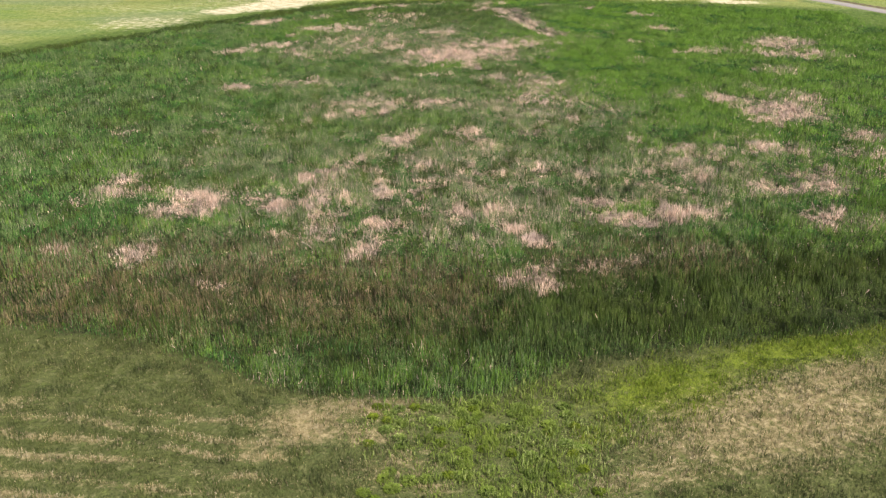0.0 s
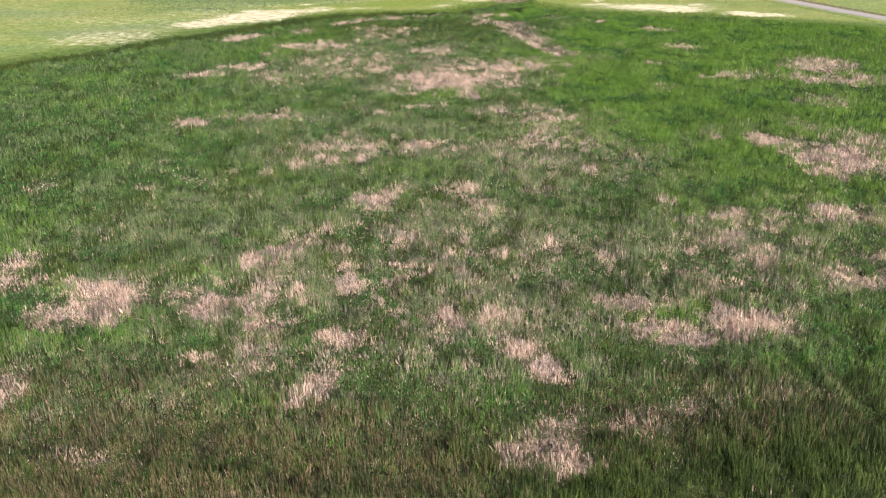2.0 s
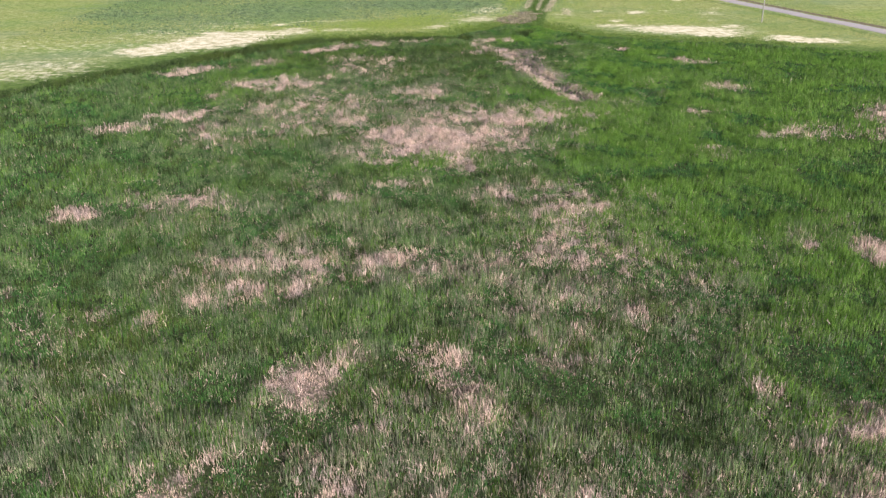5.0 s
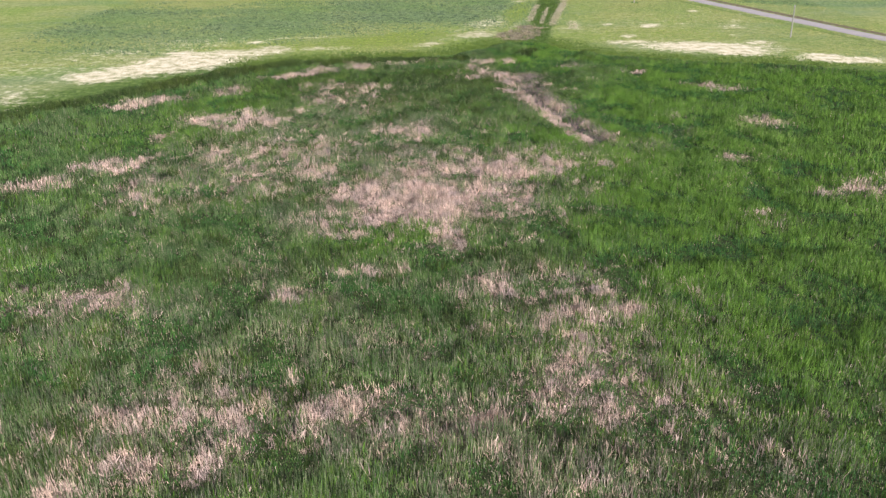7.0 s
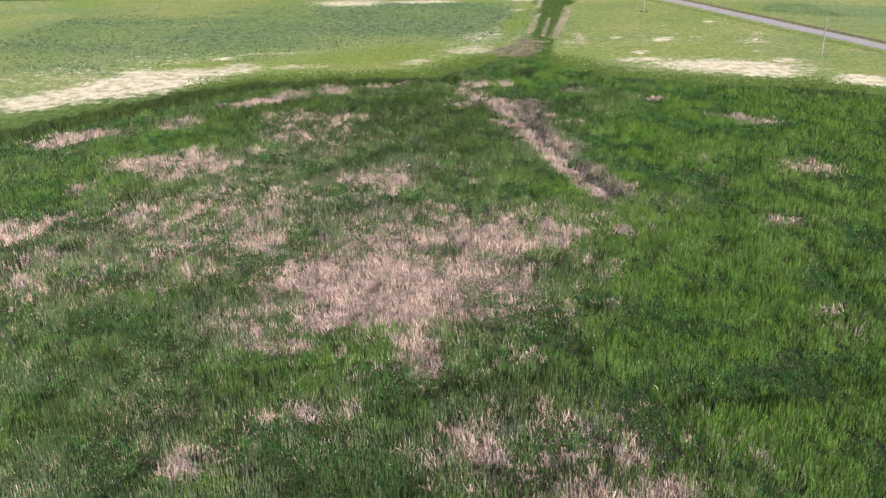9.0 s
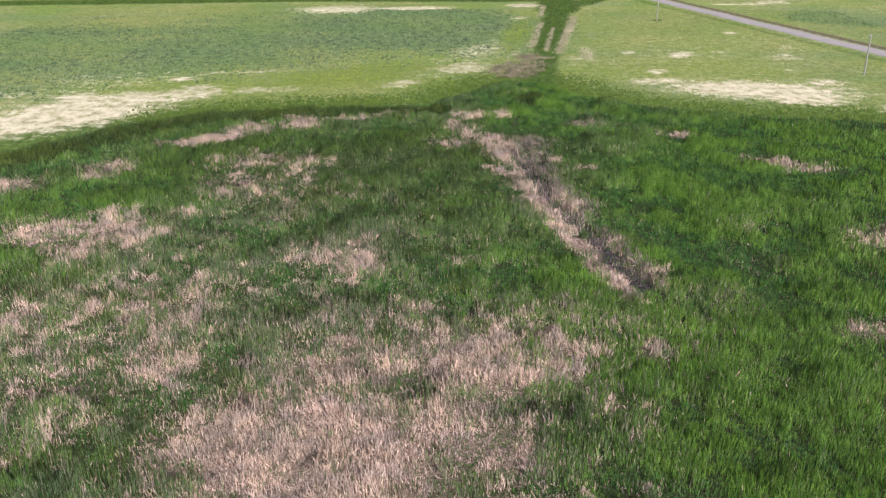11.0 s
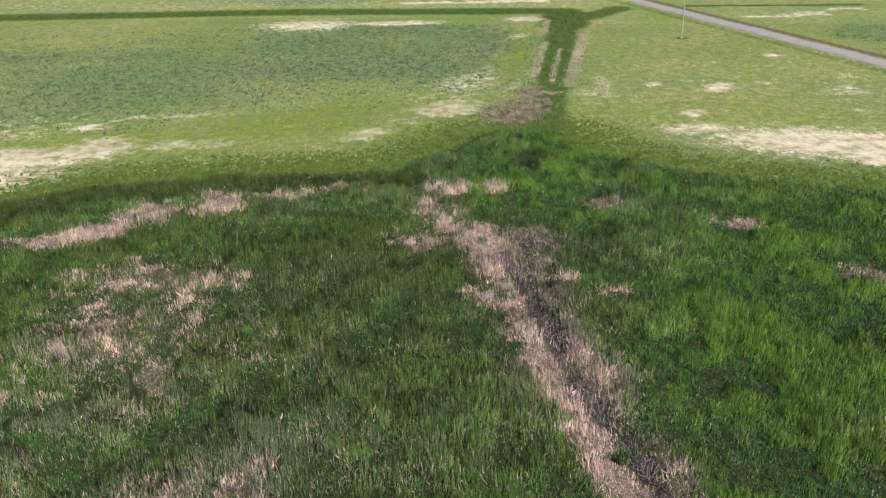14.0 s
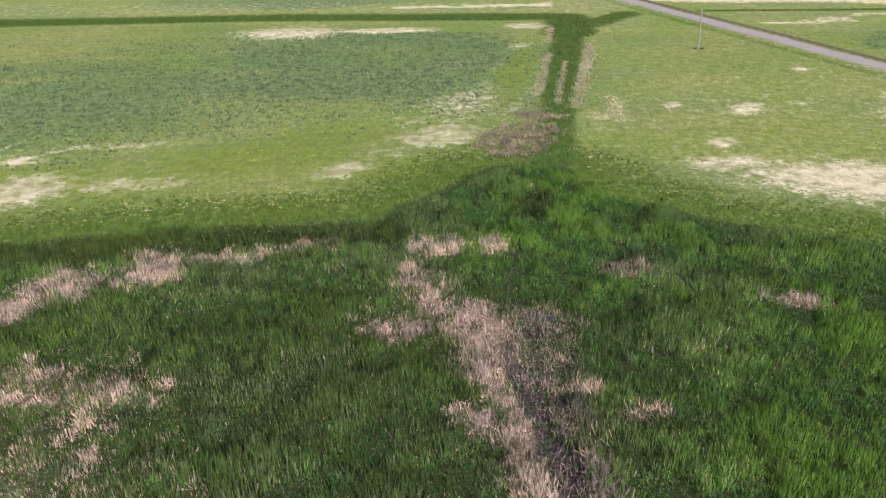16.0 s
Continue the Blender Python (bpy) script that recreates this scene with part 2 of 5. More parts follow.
M_STEEL = plain_material("galvanised_steel", (0.35, 0.36, 0.37), (0.50, 0.51, 0.52), 30.0, 0.45, 1.0)


# ---- the plan: what grows where ----
STEP, X0, X1, Y0, Y1 = 0.5, -180.0, 200.0, 30.0, 580.0
GX, GY = np.meshgrid(np.arange(X0, X1 + 0.01, STEP), np.arange(Y0, Y1 + 0.01, STEP))


def lattice(i, j, seed):
    h = (i.astype(np.int64) * 374761393 + j.astype(np.int64) * 668265263 + seed * 974634777) & 0x7FFFFFFF
    h = ((h ^ (h >> 13)) * 1274126177) & 0x7FFFFFFF
    return ((h ^ (h >> 16)) & 0xFFFFF) / 1048575.0


def drift(x, y, size, seed=0, octaves=1):
    """Smooth noise from 0 to 1 with lumps of about that many metres."""
    total, weight, gain = 0.0, 0.0, 1.0
    for o in range(octaves):
        u, v = x / size, y / size
        i, j = np.floor(u), np.floor(v)
        a, b = u - i, v - j
        a, b = a * a * (3 - 2 * a), b * b * (3 - 2 * b)
        low = lattice(i, j, seed + o) * (1 - a) + lattice(i + 1, j, seed + o) * a
        high = lattice(i, j + 1, seed + o) * (1 - a) + lattice(i + 1, j + 1, seed + o) * a
        total, weight = total + gain * (low * (1 - b) + high * b), weight + gain
        size, gain = size * 0.5, gain * 0.55
    return total / weight


WX = GX + (drift(GX, GY, 1.6, 3, 3) - 0.5) * 1.5
WY = GY + (drift(GX, GY, 1.6, 9, 3) - 0.5) * 1.8
FIELDS = {k: np.zeros_like(GX) for k in ("dead", "bare", "tall", "weed", "sage", "lush", "soil", "mud", "dark", "straw", "weedy", "yellow", "grey", "brown", "pale", "thin")}


def stroke(kind, x0, y0, x1, y1, r, s, soft=0.7):
    """Adds a round-ended stroke of a growth to the plan: from, to, half width, strength."""
    m = 2.2 * r + 5
    i0, i1 = int((min(x0, x1) - m - X0) / STEP), int((max(x0, x1) + m - X0) / STEP) + 2
    j0, j1 = int((min(y0, y1) - m - Y0) / STEP), int((max(y0, y1) + m - Y0) / STEP) + 2
    part_of = (slice(max(j0, 0), max(j1, 0)), slice(max(i0, 0), max(i1, 0)))
    wild = 2.5 if kind == "bare" else 1.0
    x = GX[part_of] + wild * (WX - GX)[part_of]
    y = GY[part_of] + wild * (WY - GY)[part_of]
    if kind == "bare" and r > 1.2:
        x = x + (drift(GX[part_of], GY[part_of], 11.0, 75, 3) - 0.5) * 14
        y = y + (drift(GX[part_of], GY[part_of], 9.0, 77, 3) - 0.5) * 9
    dx, dy = x1 - x0, y1 - y0
    k = np.clip(((x - x0) * dx + (y - y0) * dy) / max(dx * dx + dy * dy, 1e-6), 0, 1)
    d = np.hypot(x - x0 - k * dx, y - y0 - k * dy) / r
    v = s * np.clip((1.0 + soft * 0.6 - d) / soft, 0, 1)
    FIELDS[kind][part_of] = np.maximum(FIELDS[kind][part_of], v)


def stand(kind, x, y, a, b, turn, s, soft=1.0):
    """Adds an oval stand of a growth to the plan: its middle, half length, half width, turn in degrees and strength."""
    m = 1.7 * max(a, b) + 6
    i0, i1 = int((x - m - X0) / STEP), int((x + m - X0) / STEP) + 2
    j0, j1 = int((y - m - Y0) / STEP), int((y + m - Y0) / STEP) + 2
    part_of = (slice(max(j0, 0), max(j1, 0)), slice(max(i0, 0), max(i1, 0)))
    px, py = WX[part_of] - x, WY[part_of] - y
    c, n = math.cos(radians(turn)), math.sin(radians(turn))
    d = np.hypot((px * c + py * n) / (a * 1.1 + 0.3), (py * c - px * n) / (b * 1.1 + 0.3))
    v = s * np.clip((1.0 + soft * 0.55 - d) / soft, 0, 1)
    FIELDS[kind][part_of] = np.maximum(FIELDS[kind][part_of], v)


def tall(*a):
    stroke("tall", *a, 0.8)


def pale(*a):
    stroke("pale", *a[:4], a[4] * 1.2 + 0.1, a[5] * 0.85, 1.3)


def lush(*a):
    stroke("lush", *a, 1.0)


# stands of dead reed, from the near shore to the far one
stand("dead", -24.2, 77.5, 3.8, 0.50, 0, 0.40)
stand("dead", 7.6, 77.7, 1.0, 1.00, -10, 0.60)
stand("dead", 9.4, 80.2, 3.0, 2.40, 0, 0.50)
stand("dead", 10.3, 81.3, 1.8, 0.90, 0, 0.70)
stand("dead", 17.2, 81.4, 1.1, 0.70, 10, 0.40)
stand("dead", 21.2, 83.7, 2.1, 1.00, 5, 0.40)
stand("dead", -9.7, 84.1, 0.7, 0.50, 61, 0.60)
stand("dead", -32.5, 85.6, 1.7, 3.00, 13, 0.60)
stand("dead", 24.3, 85.6, 4.8, 1.00, 2, 0.30)
stand("dead", -4.2, 85.6, 0.7, 0.60, 18, 0.40)
stand("dead", -39.3, 85.7, 3.4, 2.40, 6, 0.25)
stand("dead", -8.5, 86.3, 1.6, 1.10, 31, 0.80)
stand("dead", -31.6, 87.5, 1.1, 1.30, -0, 0.50)
stand("dead", 1.9, 87.9, 0.8, 0.80, -0, 0.60)
stand("dead", 9.9, 89.0, 1.6, 0.80, -24, 0.95)
stand("dead", -6.1, 89.0, 1.0, 0.60, 43, 0.60)
stand("dead", -14.0, 90.6, 1.1, 1.30, 24, 0.80)
stand("dead", -18.0, 91.1, 1.1, 1.20, 15, 0.80)
stand("dead", 8.5, 91.6, 2.3, 1.00, -57, 1.00)
stand("dead", -15.1, 93.8, 1.4, 1.20, 10, 0.60)
stand("dead", 23.2, 94.3, 1.4, 0.80, -11, 0.80)
stand("dead", 48.8, 94.8, 2.2, 2.20, -0, 0.40)
stand("dead", -7.1, 94.8, 1.5, 1.20, -10, 0.80)
stand("dead", 1.2, 95.3, 1.4, 1.00, -11, 0.50)
stand("dead", 44.6, 95.5, 2.1, 3.10, -19, 0.55)
stand("dead", 21.1, 95.8, 3.4, 1.50, -5, 0.90)
stand("dead", 29.1, 96.1, 3.2, 1.30, 10, 0.90)
stand("dead", 7.3, 96.1, 1.6, 0.40, -81, 0.70)
stand("dead", -14.6, 96.8, 3.5, 1.00, -67, 0.90)
stand("dead", 5.5, 96.9, 1.5, 0.90, -10, 0.50)
stand("dead", 2.0, 98.3, 2.1, 1.30, -16, 0.70)
stand("dead", 27.3, 98.5, 2.1, 1.00, 8, 0.80)
stand("dead", -34.2, 98.6, 1.2, 1.80, 43, 0.90)
stand("dead", 33.2, 99.4, 0.6, 1.00, -63, 0.60)
stand("dead", -20.0, 100.6, 1.8, 2.70, 20, 1.00)
stand("dead", 18.8, 101.5, 2.6, 1.10, -7, 0.90)
stand("dead", 23.9, 102.1, 1.8, 0.90, -10, 0.60)
stand("dead", -30.2, 102.1, 3.3, 4.20, -5, 1.00)
stand("dead", -15.7, 102.4, 1.3, 2.50, -0, 0.80)
stand("dead", -44.9, 103.1, 1.3, 1.90, 24, 0.40)
stand("dead", -23.4, 104.3, 1.4, 1.20, -27, 0.70)
stand("dead", 27.8, 104.6, 1.8, 1.10, -10, 0.70)
stand("dead", -7.3, 105.6, 1.3, 1.10, -30, 0.70)
stand("dead", -38.6, 105.7, 2.5, 2.20, 15, 0.40)
stand("dead", 42.1, 107.3, 3.2, 2.00, -6, 0.70)
stand("dead", 43.3, 107.3, 3.6, 2.30, -1, 0.80)
stand("dead", -41.9, 108.1, 2.0, 3.30, -1, 0.70)
stand("dead", 49.7, 108.8, 2.7, 3.60, -18, 0.80)
stand("dead", -8.0, 109.1, 1.7, 0.60, -59, 0.50)
stand("dead", -41.8, 110.2, 1.9, 3.30, -11, 0.50)
stand("dead", 23.0, 111.2, 2.0, 1.80, 21, 0.35)
stand("dead", -16.6, 111.7, 2.9, 1.90, 65, 0.90)
stand("dead", 46.3, 113.5, 2.0, 3.10, -0, 0.40)
stand("dead", 33.9, 113.5, 0.9, 1.90, -0, 0.50)
stand("dead", 7.1, 113.5, 1.2, 1.60, -0, 0.70)
stand("dead", 55.1, 113.9, 4.6, 2.20, -9, 0.30)
stand("dead", 5.7, 114.3, 3.1, 2.30, -15, 0.30)
stand("dead", -13.9, 115.6, 2.5, 1.80, 56, 0.80)
stand("dead", 12.4, 116.0, 2.9, 2.90, -57, 0.40)
stand("dead", -2.4, 116.8, 1.1, 1.50, -0, 0.70)
stand("dead", 42.8, 117.2, 3.3, 2.90, 7, 0.35)
stand("dead", 31.8, 117.6, 2.5, 2.20, -0, 0.60)
stand("dead", -13.2, 118.1, 1.0, 1.30, 26, 0.70)
stand("dead", -35.2, 118.4, 1.0, 1.30, -10, 0.50)
stand("dead", 20.2, 118.5, 2.0, 2.50, -61, 0.50)
stand("dead", 60.4, 122.4, 3.4, 2.50, -8, 0.50)
stand("dead", 38.3, 123.0, 3.4, 3.30, 16, 0.60)
stand("dead", 52.3, 123.4, 1.9, 2.60, 13, 0.40)
stand("dead", 48.3, 124.4, 3.8, 3.00, -7, 0.50)
stand("dead", 34.4, 125.2, 1.8, 2.20, 9, 0.60)
stand("dead", 6.8, 126.4, 1.4, 1.90, -21, 0.70)
stand("dead", 29.2, 129.2, 1.0, 1.50, 19, 0.50)
stand("dead", -6.6, 130.6, 1.8, 3.00, 17, 0.90)
stand("dead", 65.7, 132.3, 2.8, 3.60, -38, 0.80)
stand("dead", 3.9, 132.8, 2.0, 1.60, -58, 0.50)
stand("dead", 3.5, 133.4, 1.0, 1.30, -38, 0.40)
stand("dead", 13.5, 134.1, 1.7, 1.30, -18, 0.60)
stand("dead", -3.2, 135.0, 1.4, 1.50, 25, 0.60)
stand("dead", -36.2, 135.2, 1.0, 1.00, -7, 0.50)
stand("dead", 14.1, 135.6, 1.8, 2.80, -0, 0.40)
stand("dead", -50.4, 136.7, 1.2, 2.50, 11, 0.50)
stand("dead", -31.8, 138.6, 1.1, 1.60, 21, 0.30)
stand("dead", -21.9, 140.3, 1.1, 1.60, 21, 0.30)
stand("dead", -27.5, 142.1, 1.5, 1.90, 1, 0.30)
stand("dead", 54.3, 142.3, 2.1, 2.30, -18, 0.60)
stand("dead", -18.7, 145.0, 1.4, 0.90, -11, 0.80)
stand("dead", -37.7, 146.7, 1.0, 1.30, -9, 0.40)
stand("dead", -10.1, 148.1, 1.3, 1.00, 15, 0.70)
stand("dead", 58.7, 148.4, 5.5, 6.80, -15, 0.90)
stand("dead", -18.3, 148.5, 1.7, 0.90, 6, 0.70)
stand("dead", -14.5, 148.8, 2.2, 0.60, -4, 0.70)
stand("dead", -8.7, 150.4, 1.4, 0.80, 29, 0.60)
stand("dead", 5.8, 151.1, 1.0, 0.80, 0, 0.50)
stand("dead", 6.0, 152.0, 1.2, 0.80, -47, 0.80)
stand("dead", -8.8, 153.2, 1.9, 0.60, -52, 0.90)
stand("dead", 9.1, 153.8, 1.5, 0.70, 8, 0.80)
stand("dead", 18.3, 154.1, 1.3, 1.20, -34, 0.60)
stand("dead", -17.8, 154.1, 1.3, 1.10, -8, 0.60)
stand("dead", -3.5, 155.1, 1.9, 0.90, 0, 0.70)
stand("dead", 1.9, 155.1, 0.6, 0.80, 0, 0.60)
stand("dead", -0.6, 155.3, 1.1, 0.90, -10, 0.60)
stand("dead", 14.2, 155.4, 1.1, 1.10, -10, 0.60)
stand("dead", -10.7, 156.7, 0.8, 0.70, -28, 0.70)
stand("dead", 54.3, 156.8, 1.6, 3.40, -30, 0.90)
stand("dead", -14.6, 157.1, 0.8, 0.70, 0, 0.50)
stand("dead", 0.4, 157.1, 0.5, 0.80, 0, 0.60)
stand("dead", 23.0, 157.2, 1.5, 0.70, 0, 0.50)
stand("dead", 52.0, 157.7, 3.6, 2.50, -66, 0.90)
stand("dead", 65.6, 158.4, 3.5, 4.30, -14, 0.60)
stand("dead", -5.9, 159.2, 0.7, 0.70, 0, 0.40)
stand("dead", 16.7, 160.7, 3.6, 2.70, -14, 0.70)
stand("dead", 21.8, 161.1, 1.4, 1.90, -20, 0.50)
stand("dead", 43.4, 161.2, 0.9, 2.20, 1, 0.50)
stand("dead", -13.7, 161.4, 0.7, 0.90, 0, 0.40)
stand("dead", 4.5, 163.9, 0.8, 1.10, -39, 0.40)
stand("dead", 18.1, 167.0, 1.5, 1.30, -21, 0.60)
stand("dead", 9.5, 167.7, 0.7, 0.80, 0, 0.60)
stand("dead", 59.8, 168.2, 1.4, 3.80, -0, 0.50)
stand("dead", -40.2, 168.5, 2.0, 1.90, 28, 0.90)
stand("dead", 29.0, 170.4, 2.0, 2.10, 17, 0.15)
stand("dead", 16.6, 171.2, 1.7, 1.30, -31, 0.60)
stand("dead", -32.2, 171.6, 1.0, 0.80, -18, 0.50)
stand("dead", 23.2, 172.1, 1.6, 1.90, -48, 0.90)
stand("dead", -34.8, 173.0, 0.6, 1.40, 1, 0.50)
stand("dead", -27.0, 174.0, 3.9, 1.90, 1, 0.70)
stand("dead", -35.3, 174.4, 1.1, 1.90, 0, 0.30)
stand("dead", -27.3, 174.8, 3.9, 1.70, -5, 0.80)
stand("dead", -7.8, 174.8, 1.6, 0.80, 12, 0.30)
stand("dead", 20.2, 174.9, 2.7, 2.60, -7, 0.35)
stand("dead", -8.6, 175.0, 2.0, 1.70, 1, 0.50)
stand("dead", -9.6, 175.7, 1.1, 1.20, 7, 0.70)
stand("dead", 11.2, 176.5, 1.7, 1.80, -22, 0.80)
stand("dead", 9.6, 178.9, 1.2, 1.10, 17, 0.50)
stand("dead", 16.7, 180.0, 1.4, 1.40, 0, 0.35)
stand("dead", -1.9, 181.2, 2.9, 1.00, -3, 0.50)
stand("dead", 70.5, 184.4, 3.8, 4.00, -29, 0.50)
stand("dead", 7.5, 185.9, 0.8, 1.30, -12, 0.60)
stand("dead", 6.4, 189.8, 1.6, 1.70, -15, 0.70)
stand("dead", -6.7, 191.8, 3.4, 1.20, 0, 0.80)
stand("dead", -6.1, 192.0, 2.6, 0.90, 0, 0.80)
stand("dead", 4.8, 194.3, 2.0, 1.80, -13, 0.80)
stand("dead", -12.6, 194.5, 0.7, 0.90, 14, 0.50)
stand("dead", -4.1, 195.0, 1.3, 1.50, 0, 0.70)
stand("dead", -9.8, 195.3, 3.4, 1.90, -8, 0.50)
stand("dead", 44.1, 196.3, 1.9, 2.50, -15, 0.30)
stand("dead", 9.1, 197.8, 3.0, 2.00, 0, 0.70)
stand("dead", 0.6, 199.1, 6.3, 4.10, -7, 1.00)
stand("dead", -31.3, 200.4, 1.0, 1.20, -18, 0.40)
stand("dead", -30.3, 200.8, 2.1, 2.10, 0, 0.30)
stand("dead", -19.6, 201.3, 0.9, 1.60, 34, 0.50)
stand("dead", -19.4, 202.5, 1.0, 1.60, -33, 0.50)
stand("dead", -9.9, 202.5, 1.9, 2.00, -17, 0.40)
stand("dead", -33.8, 204.1, 2.5, 2.30, 0, 0.60)
stand("dead", 16.1, 204.2, 2.1, 2.70, 0, 0.50)
stand("dead", 81.7, 204.2, 8.5, 3.60, -10, 0.70)
stand("dead", -0.5, 204.7, 7.3, 7.30, -4, 1.00)
stand("dead", -34.1, 205.7, 2.5, 1.60, -8, 0.60)
stand("dead", 55.2, 205.9, 1.8, 1.90, 19, 0.30)
stand("dead", 10.4, 206.5, 3.8, 5.70, -18, 0.85)
stand("dead", 60.6, 207.6, 2.3, 2.10, -31, 0.80)
stand("dead", -50.9, 208.2, 2.2, 1.20, -16, 0.60)
stand("dead", 65.8, 208.7, 6.4, 4.20, -0, 0.40)
stand("dead", -27.6, 208.7, 1.3, 1.20, 0, 0.60)
stand("dead", -28.0, 208.8, 1.1, 1.70, -0, 0.50)
stand("dead", -46.7, 209.7, 2.8, 1.90, 18, 0.80)
stand("dead", 23.0, 210.2, 0.9, 1.80, 0, 0.50)
stand("dead", 22.6, 210.3, 0.8, 1.80, 18, 0.50)
stand("dead", -20.6, 214.6, 4.1, 2.50, -9, 0.35)
stand("dead", -39.8, 216.7, 2.2, 1.60, -11, 0.80)
stand("dead", -13.1, 217.3, 3.9, 3.90, 10, 0.70)
stand("dead", 10.8, 218.0, 4.0, 5.60, -0, 0.70)
stand("dead", 2.4, 218.0, 3.6, 3.90, -0, 0.70)
stand("dead", -41.8, 218.0, 3.6, 2.50, -0, 0.80)
stand("dead", 28.8, 218.5, 1.2, 1.70, -0, 0.50)
stand("dead", 18.4, 218.7, 3.0, 3.50, 14, 0.80)
stand("dead", 83.5, 219.8, 5.7, 7.20, -17, 0.80)
stand("dead", 28.6, 219.9, 0.6, 1.10, 0, 0.60)
stand("dead", 1.8, 220.7, 1.5, 1.10, -10, 0.60)
stand("dead", -20.3, 220.9, 3.1, 3.30, -28, 0.40)
stand("dead", -38.0, 221.9, 2.0, 1.50, 17, 0.60)
stand("dead", 49.7, 221.9, 1.0, 1.20, 0, 0.50)
stand("dead", 11.2, 221.9, 1.9, 1.80, -9, 0.60)
stand("dead", 19.2, 222.3, 2.4, 1.80, -14, 0.55)
stand("dead", -37.8, 222.4, 1.9, 1.80, -0, 0.50)
stand("dead", -15.2, 222.6, 2.3, 1.60, -15, 0.55)
stand("dead", 48.4, 222.7, 2.2, 1.40, 12, 0.60)
stand("dead", -28.1, 222.8, 2.4, 3.70, 11, 0.70)
stand("dead", 7.3, 223.8, 2.0, 1.60, -9, 0.60)
stand("dead", -28.0, 223.9, 2.5, 3.20, 0, 0.60)
stand("dead", 26.2, 224.1, 1.8, 0.50, 6, 0.60)
stand("dead", -15.4, 224.5, 4.2, 4.90, -6, 0.55)
stand("dead", 25.7, 224.6, 1.1, 1.90, 16, 0.40)
stand("dead", -14.0, 225.4, 3.0, 4.40, -0, 0.60)
stand("dead", -13.1, 226.8, 1.5, 0.90, 35, 0.60)
stand("dead", 9.1, 226.9, 1.6, 1.10, 7, 0.60)
stand("dead", -18.1, 228.0, 1.6, 1.80, 0, 0.50)
stand("dead", -17.9, 228.6, 1.3, 3.30, -0, 0.50)
stand("dead", -18.6, 230.9, 1.1, 1.80, 31, 0.60)
stand("dead", 28.0, 231.0, 2.9, 0.70, -72, 0.85)
stand("dead", -14.0, 231.9, 0.7, 0.80, 0, 0.60)
stand("dead", -18.6, 232.9, 0.8, 1.30, 15, 0.70)
stand("dead", 1.1, 233.4, 0.5, 0.60, -15, 0.90)
stand("dead", -38.8, 233.7, 1.5, 2.90, 0, 0.40)
stand("dead", -39.6, 234.1, 1.3, 3.00, 16, 0.50)
stand("dead", 31.8, 235.2, 0.9, 1.10, -29, 0.80)
stand("dead", 0.7, 235.9, 1.4, 1.60, 20, 0.90)
stand("dead", 3.2, 236.1, 0.7, 1.10, 20, 0.80)
stand("dead", 27.8, 236.6, 3.8, 0.50, -87, 0.85)
stand("dead", 26.4, 237.5, 3.9, 0.80, -81, 0.90)
stand("dead", 1.1, 237.6, 2.7, 3.00, 0, 0.80)
stand("dead", -6.2, 237.9, 0.6, 0.80, -24, 0.50)
stand("dead", -28.7, 238.1, 2.2, 2.20, -17, 0.60)
stand("dead", 12.1, 238.3, 0.9, 1.00, 0, 0.40)
stand("dead", -4.2, 238.4, 1.6, 2.00, 9, 0.50)
stand("dead", 30.1, 238.9, 0.8, 0.90, -39, 0.70)
stand("dead", -1.3, 239.2, 1.5, 1.30, -41, 0.60)
stand("dead", -24.4, 240.0, 1.2, 1.20, 0, 0.60)
stand("dead", -3.6, 241.2, 1.6, 1.40, -41, 0.70)
stand("dead", -3.4, 241.5, 1.6, 2.10, 0, 0.60)
stand("dead", 1.3, 242.5, 0.8, 1.90, 21, 0.60)
stand("dead", -23.3, 243.4, 1.1, 2.30, 52, 0.60)
stand("dead", 25.8, 243.5, 3.1, 0.70, -76, 0.90)
stand("dead", 59.6, 244.0, 3.3, 2.80, -0, 0.50)
stand("dead", 60.3, 244.4, 2.7, 2.00, -6, 0.60)
stand("dead", -27.0, 244.7, 4.9, 5.60, -5, 0.75)
stand("dead", -35.6, 244.8, 3.8, 3.70, 6, 0.80)
stand("dead", -35.9, 244.8, 3.9, 2.40, 11, 0.80)
stand("dead", 29.0, 245.7, 1.8, 0.60, -64, 0.60)
stand("dead", -27.6, 246.7, 4.8, 4.40, 4, 0.80)
stand("dead", -26.5, 247.2, 2.4, 2.90, 15, 0.70)
stand("dead", 24.5, 248.1, 2.8, 0.80, -66, 1.00)
stand("dead", 44.9, 248.8, 2.7, 1.60, -13, 0.20)
stand("dead", -22.4, 250.9, 1.2, 1.90, 15, 0.50)
stand("dead", -23.5, 251.6, 4.4, 1.20, 0, 0.60)
stand("dead", 22.8, 253.2, 4.1, 0.80, -70, 1.00)
stand("dead", -9.1, 256.2, 1.1, 2.10, 19, 0.70)
stand("dead", 26.8, 256.7, 0.6, 1.30, 0, 0.60)
stand("dead", -53.7, 257.9, 2.7, 3.10, 0, 0.70)
stand("dead", 21.4, 259.0, 4.3, 0.70, -78, 0.95)
stand("dead", -19.2, 259.9, 1.3, 1.30, 18, 0.60)
stand("dead", -1.3, 260.4, 1.5, 1.90, 0, 0.30)
stand("dead", -10.9, 261.2, 1.1, 0.80, -45, 0.40)
stand("dead", -48.1, 261.8, 4.3, 3.10, 20, 0.80)
stand("dead", -15.9, 262.8, 2.1, 2.60, 23, 0.70)
stand("dead", -13.9, 263.5, 5.2, 3.30, -20, 0.40)
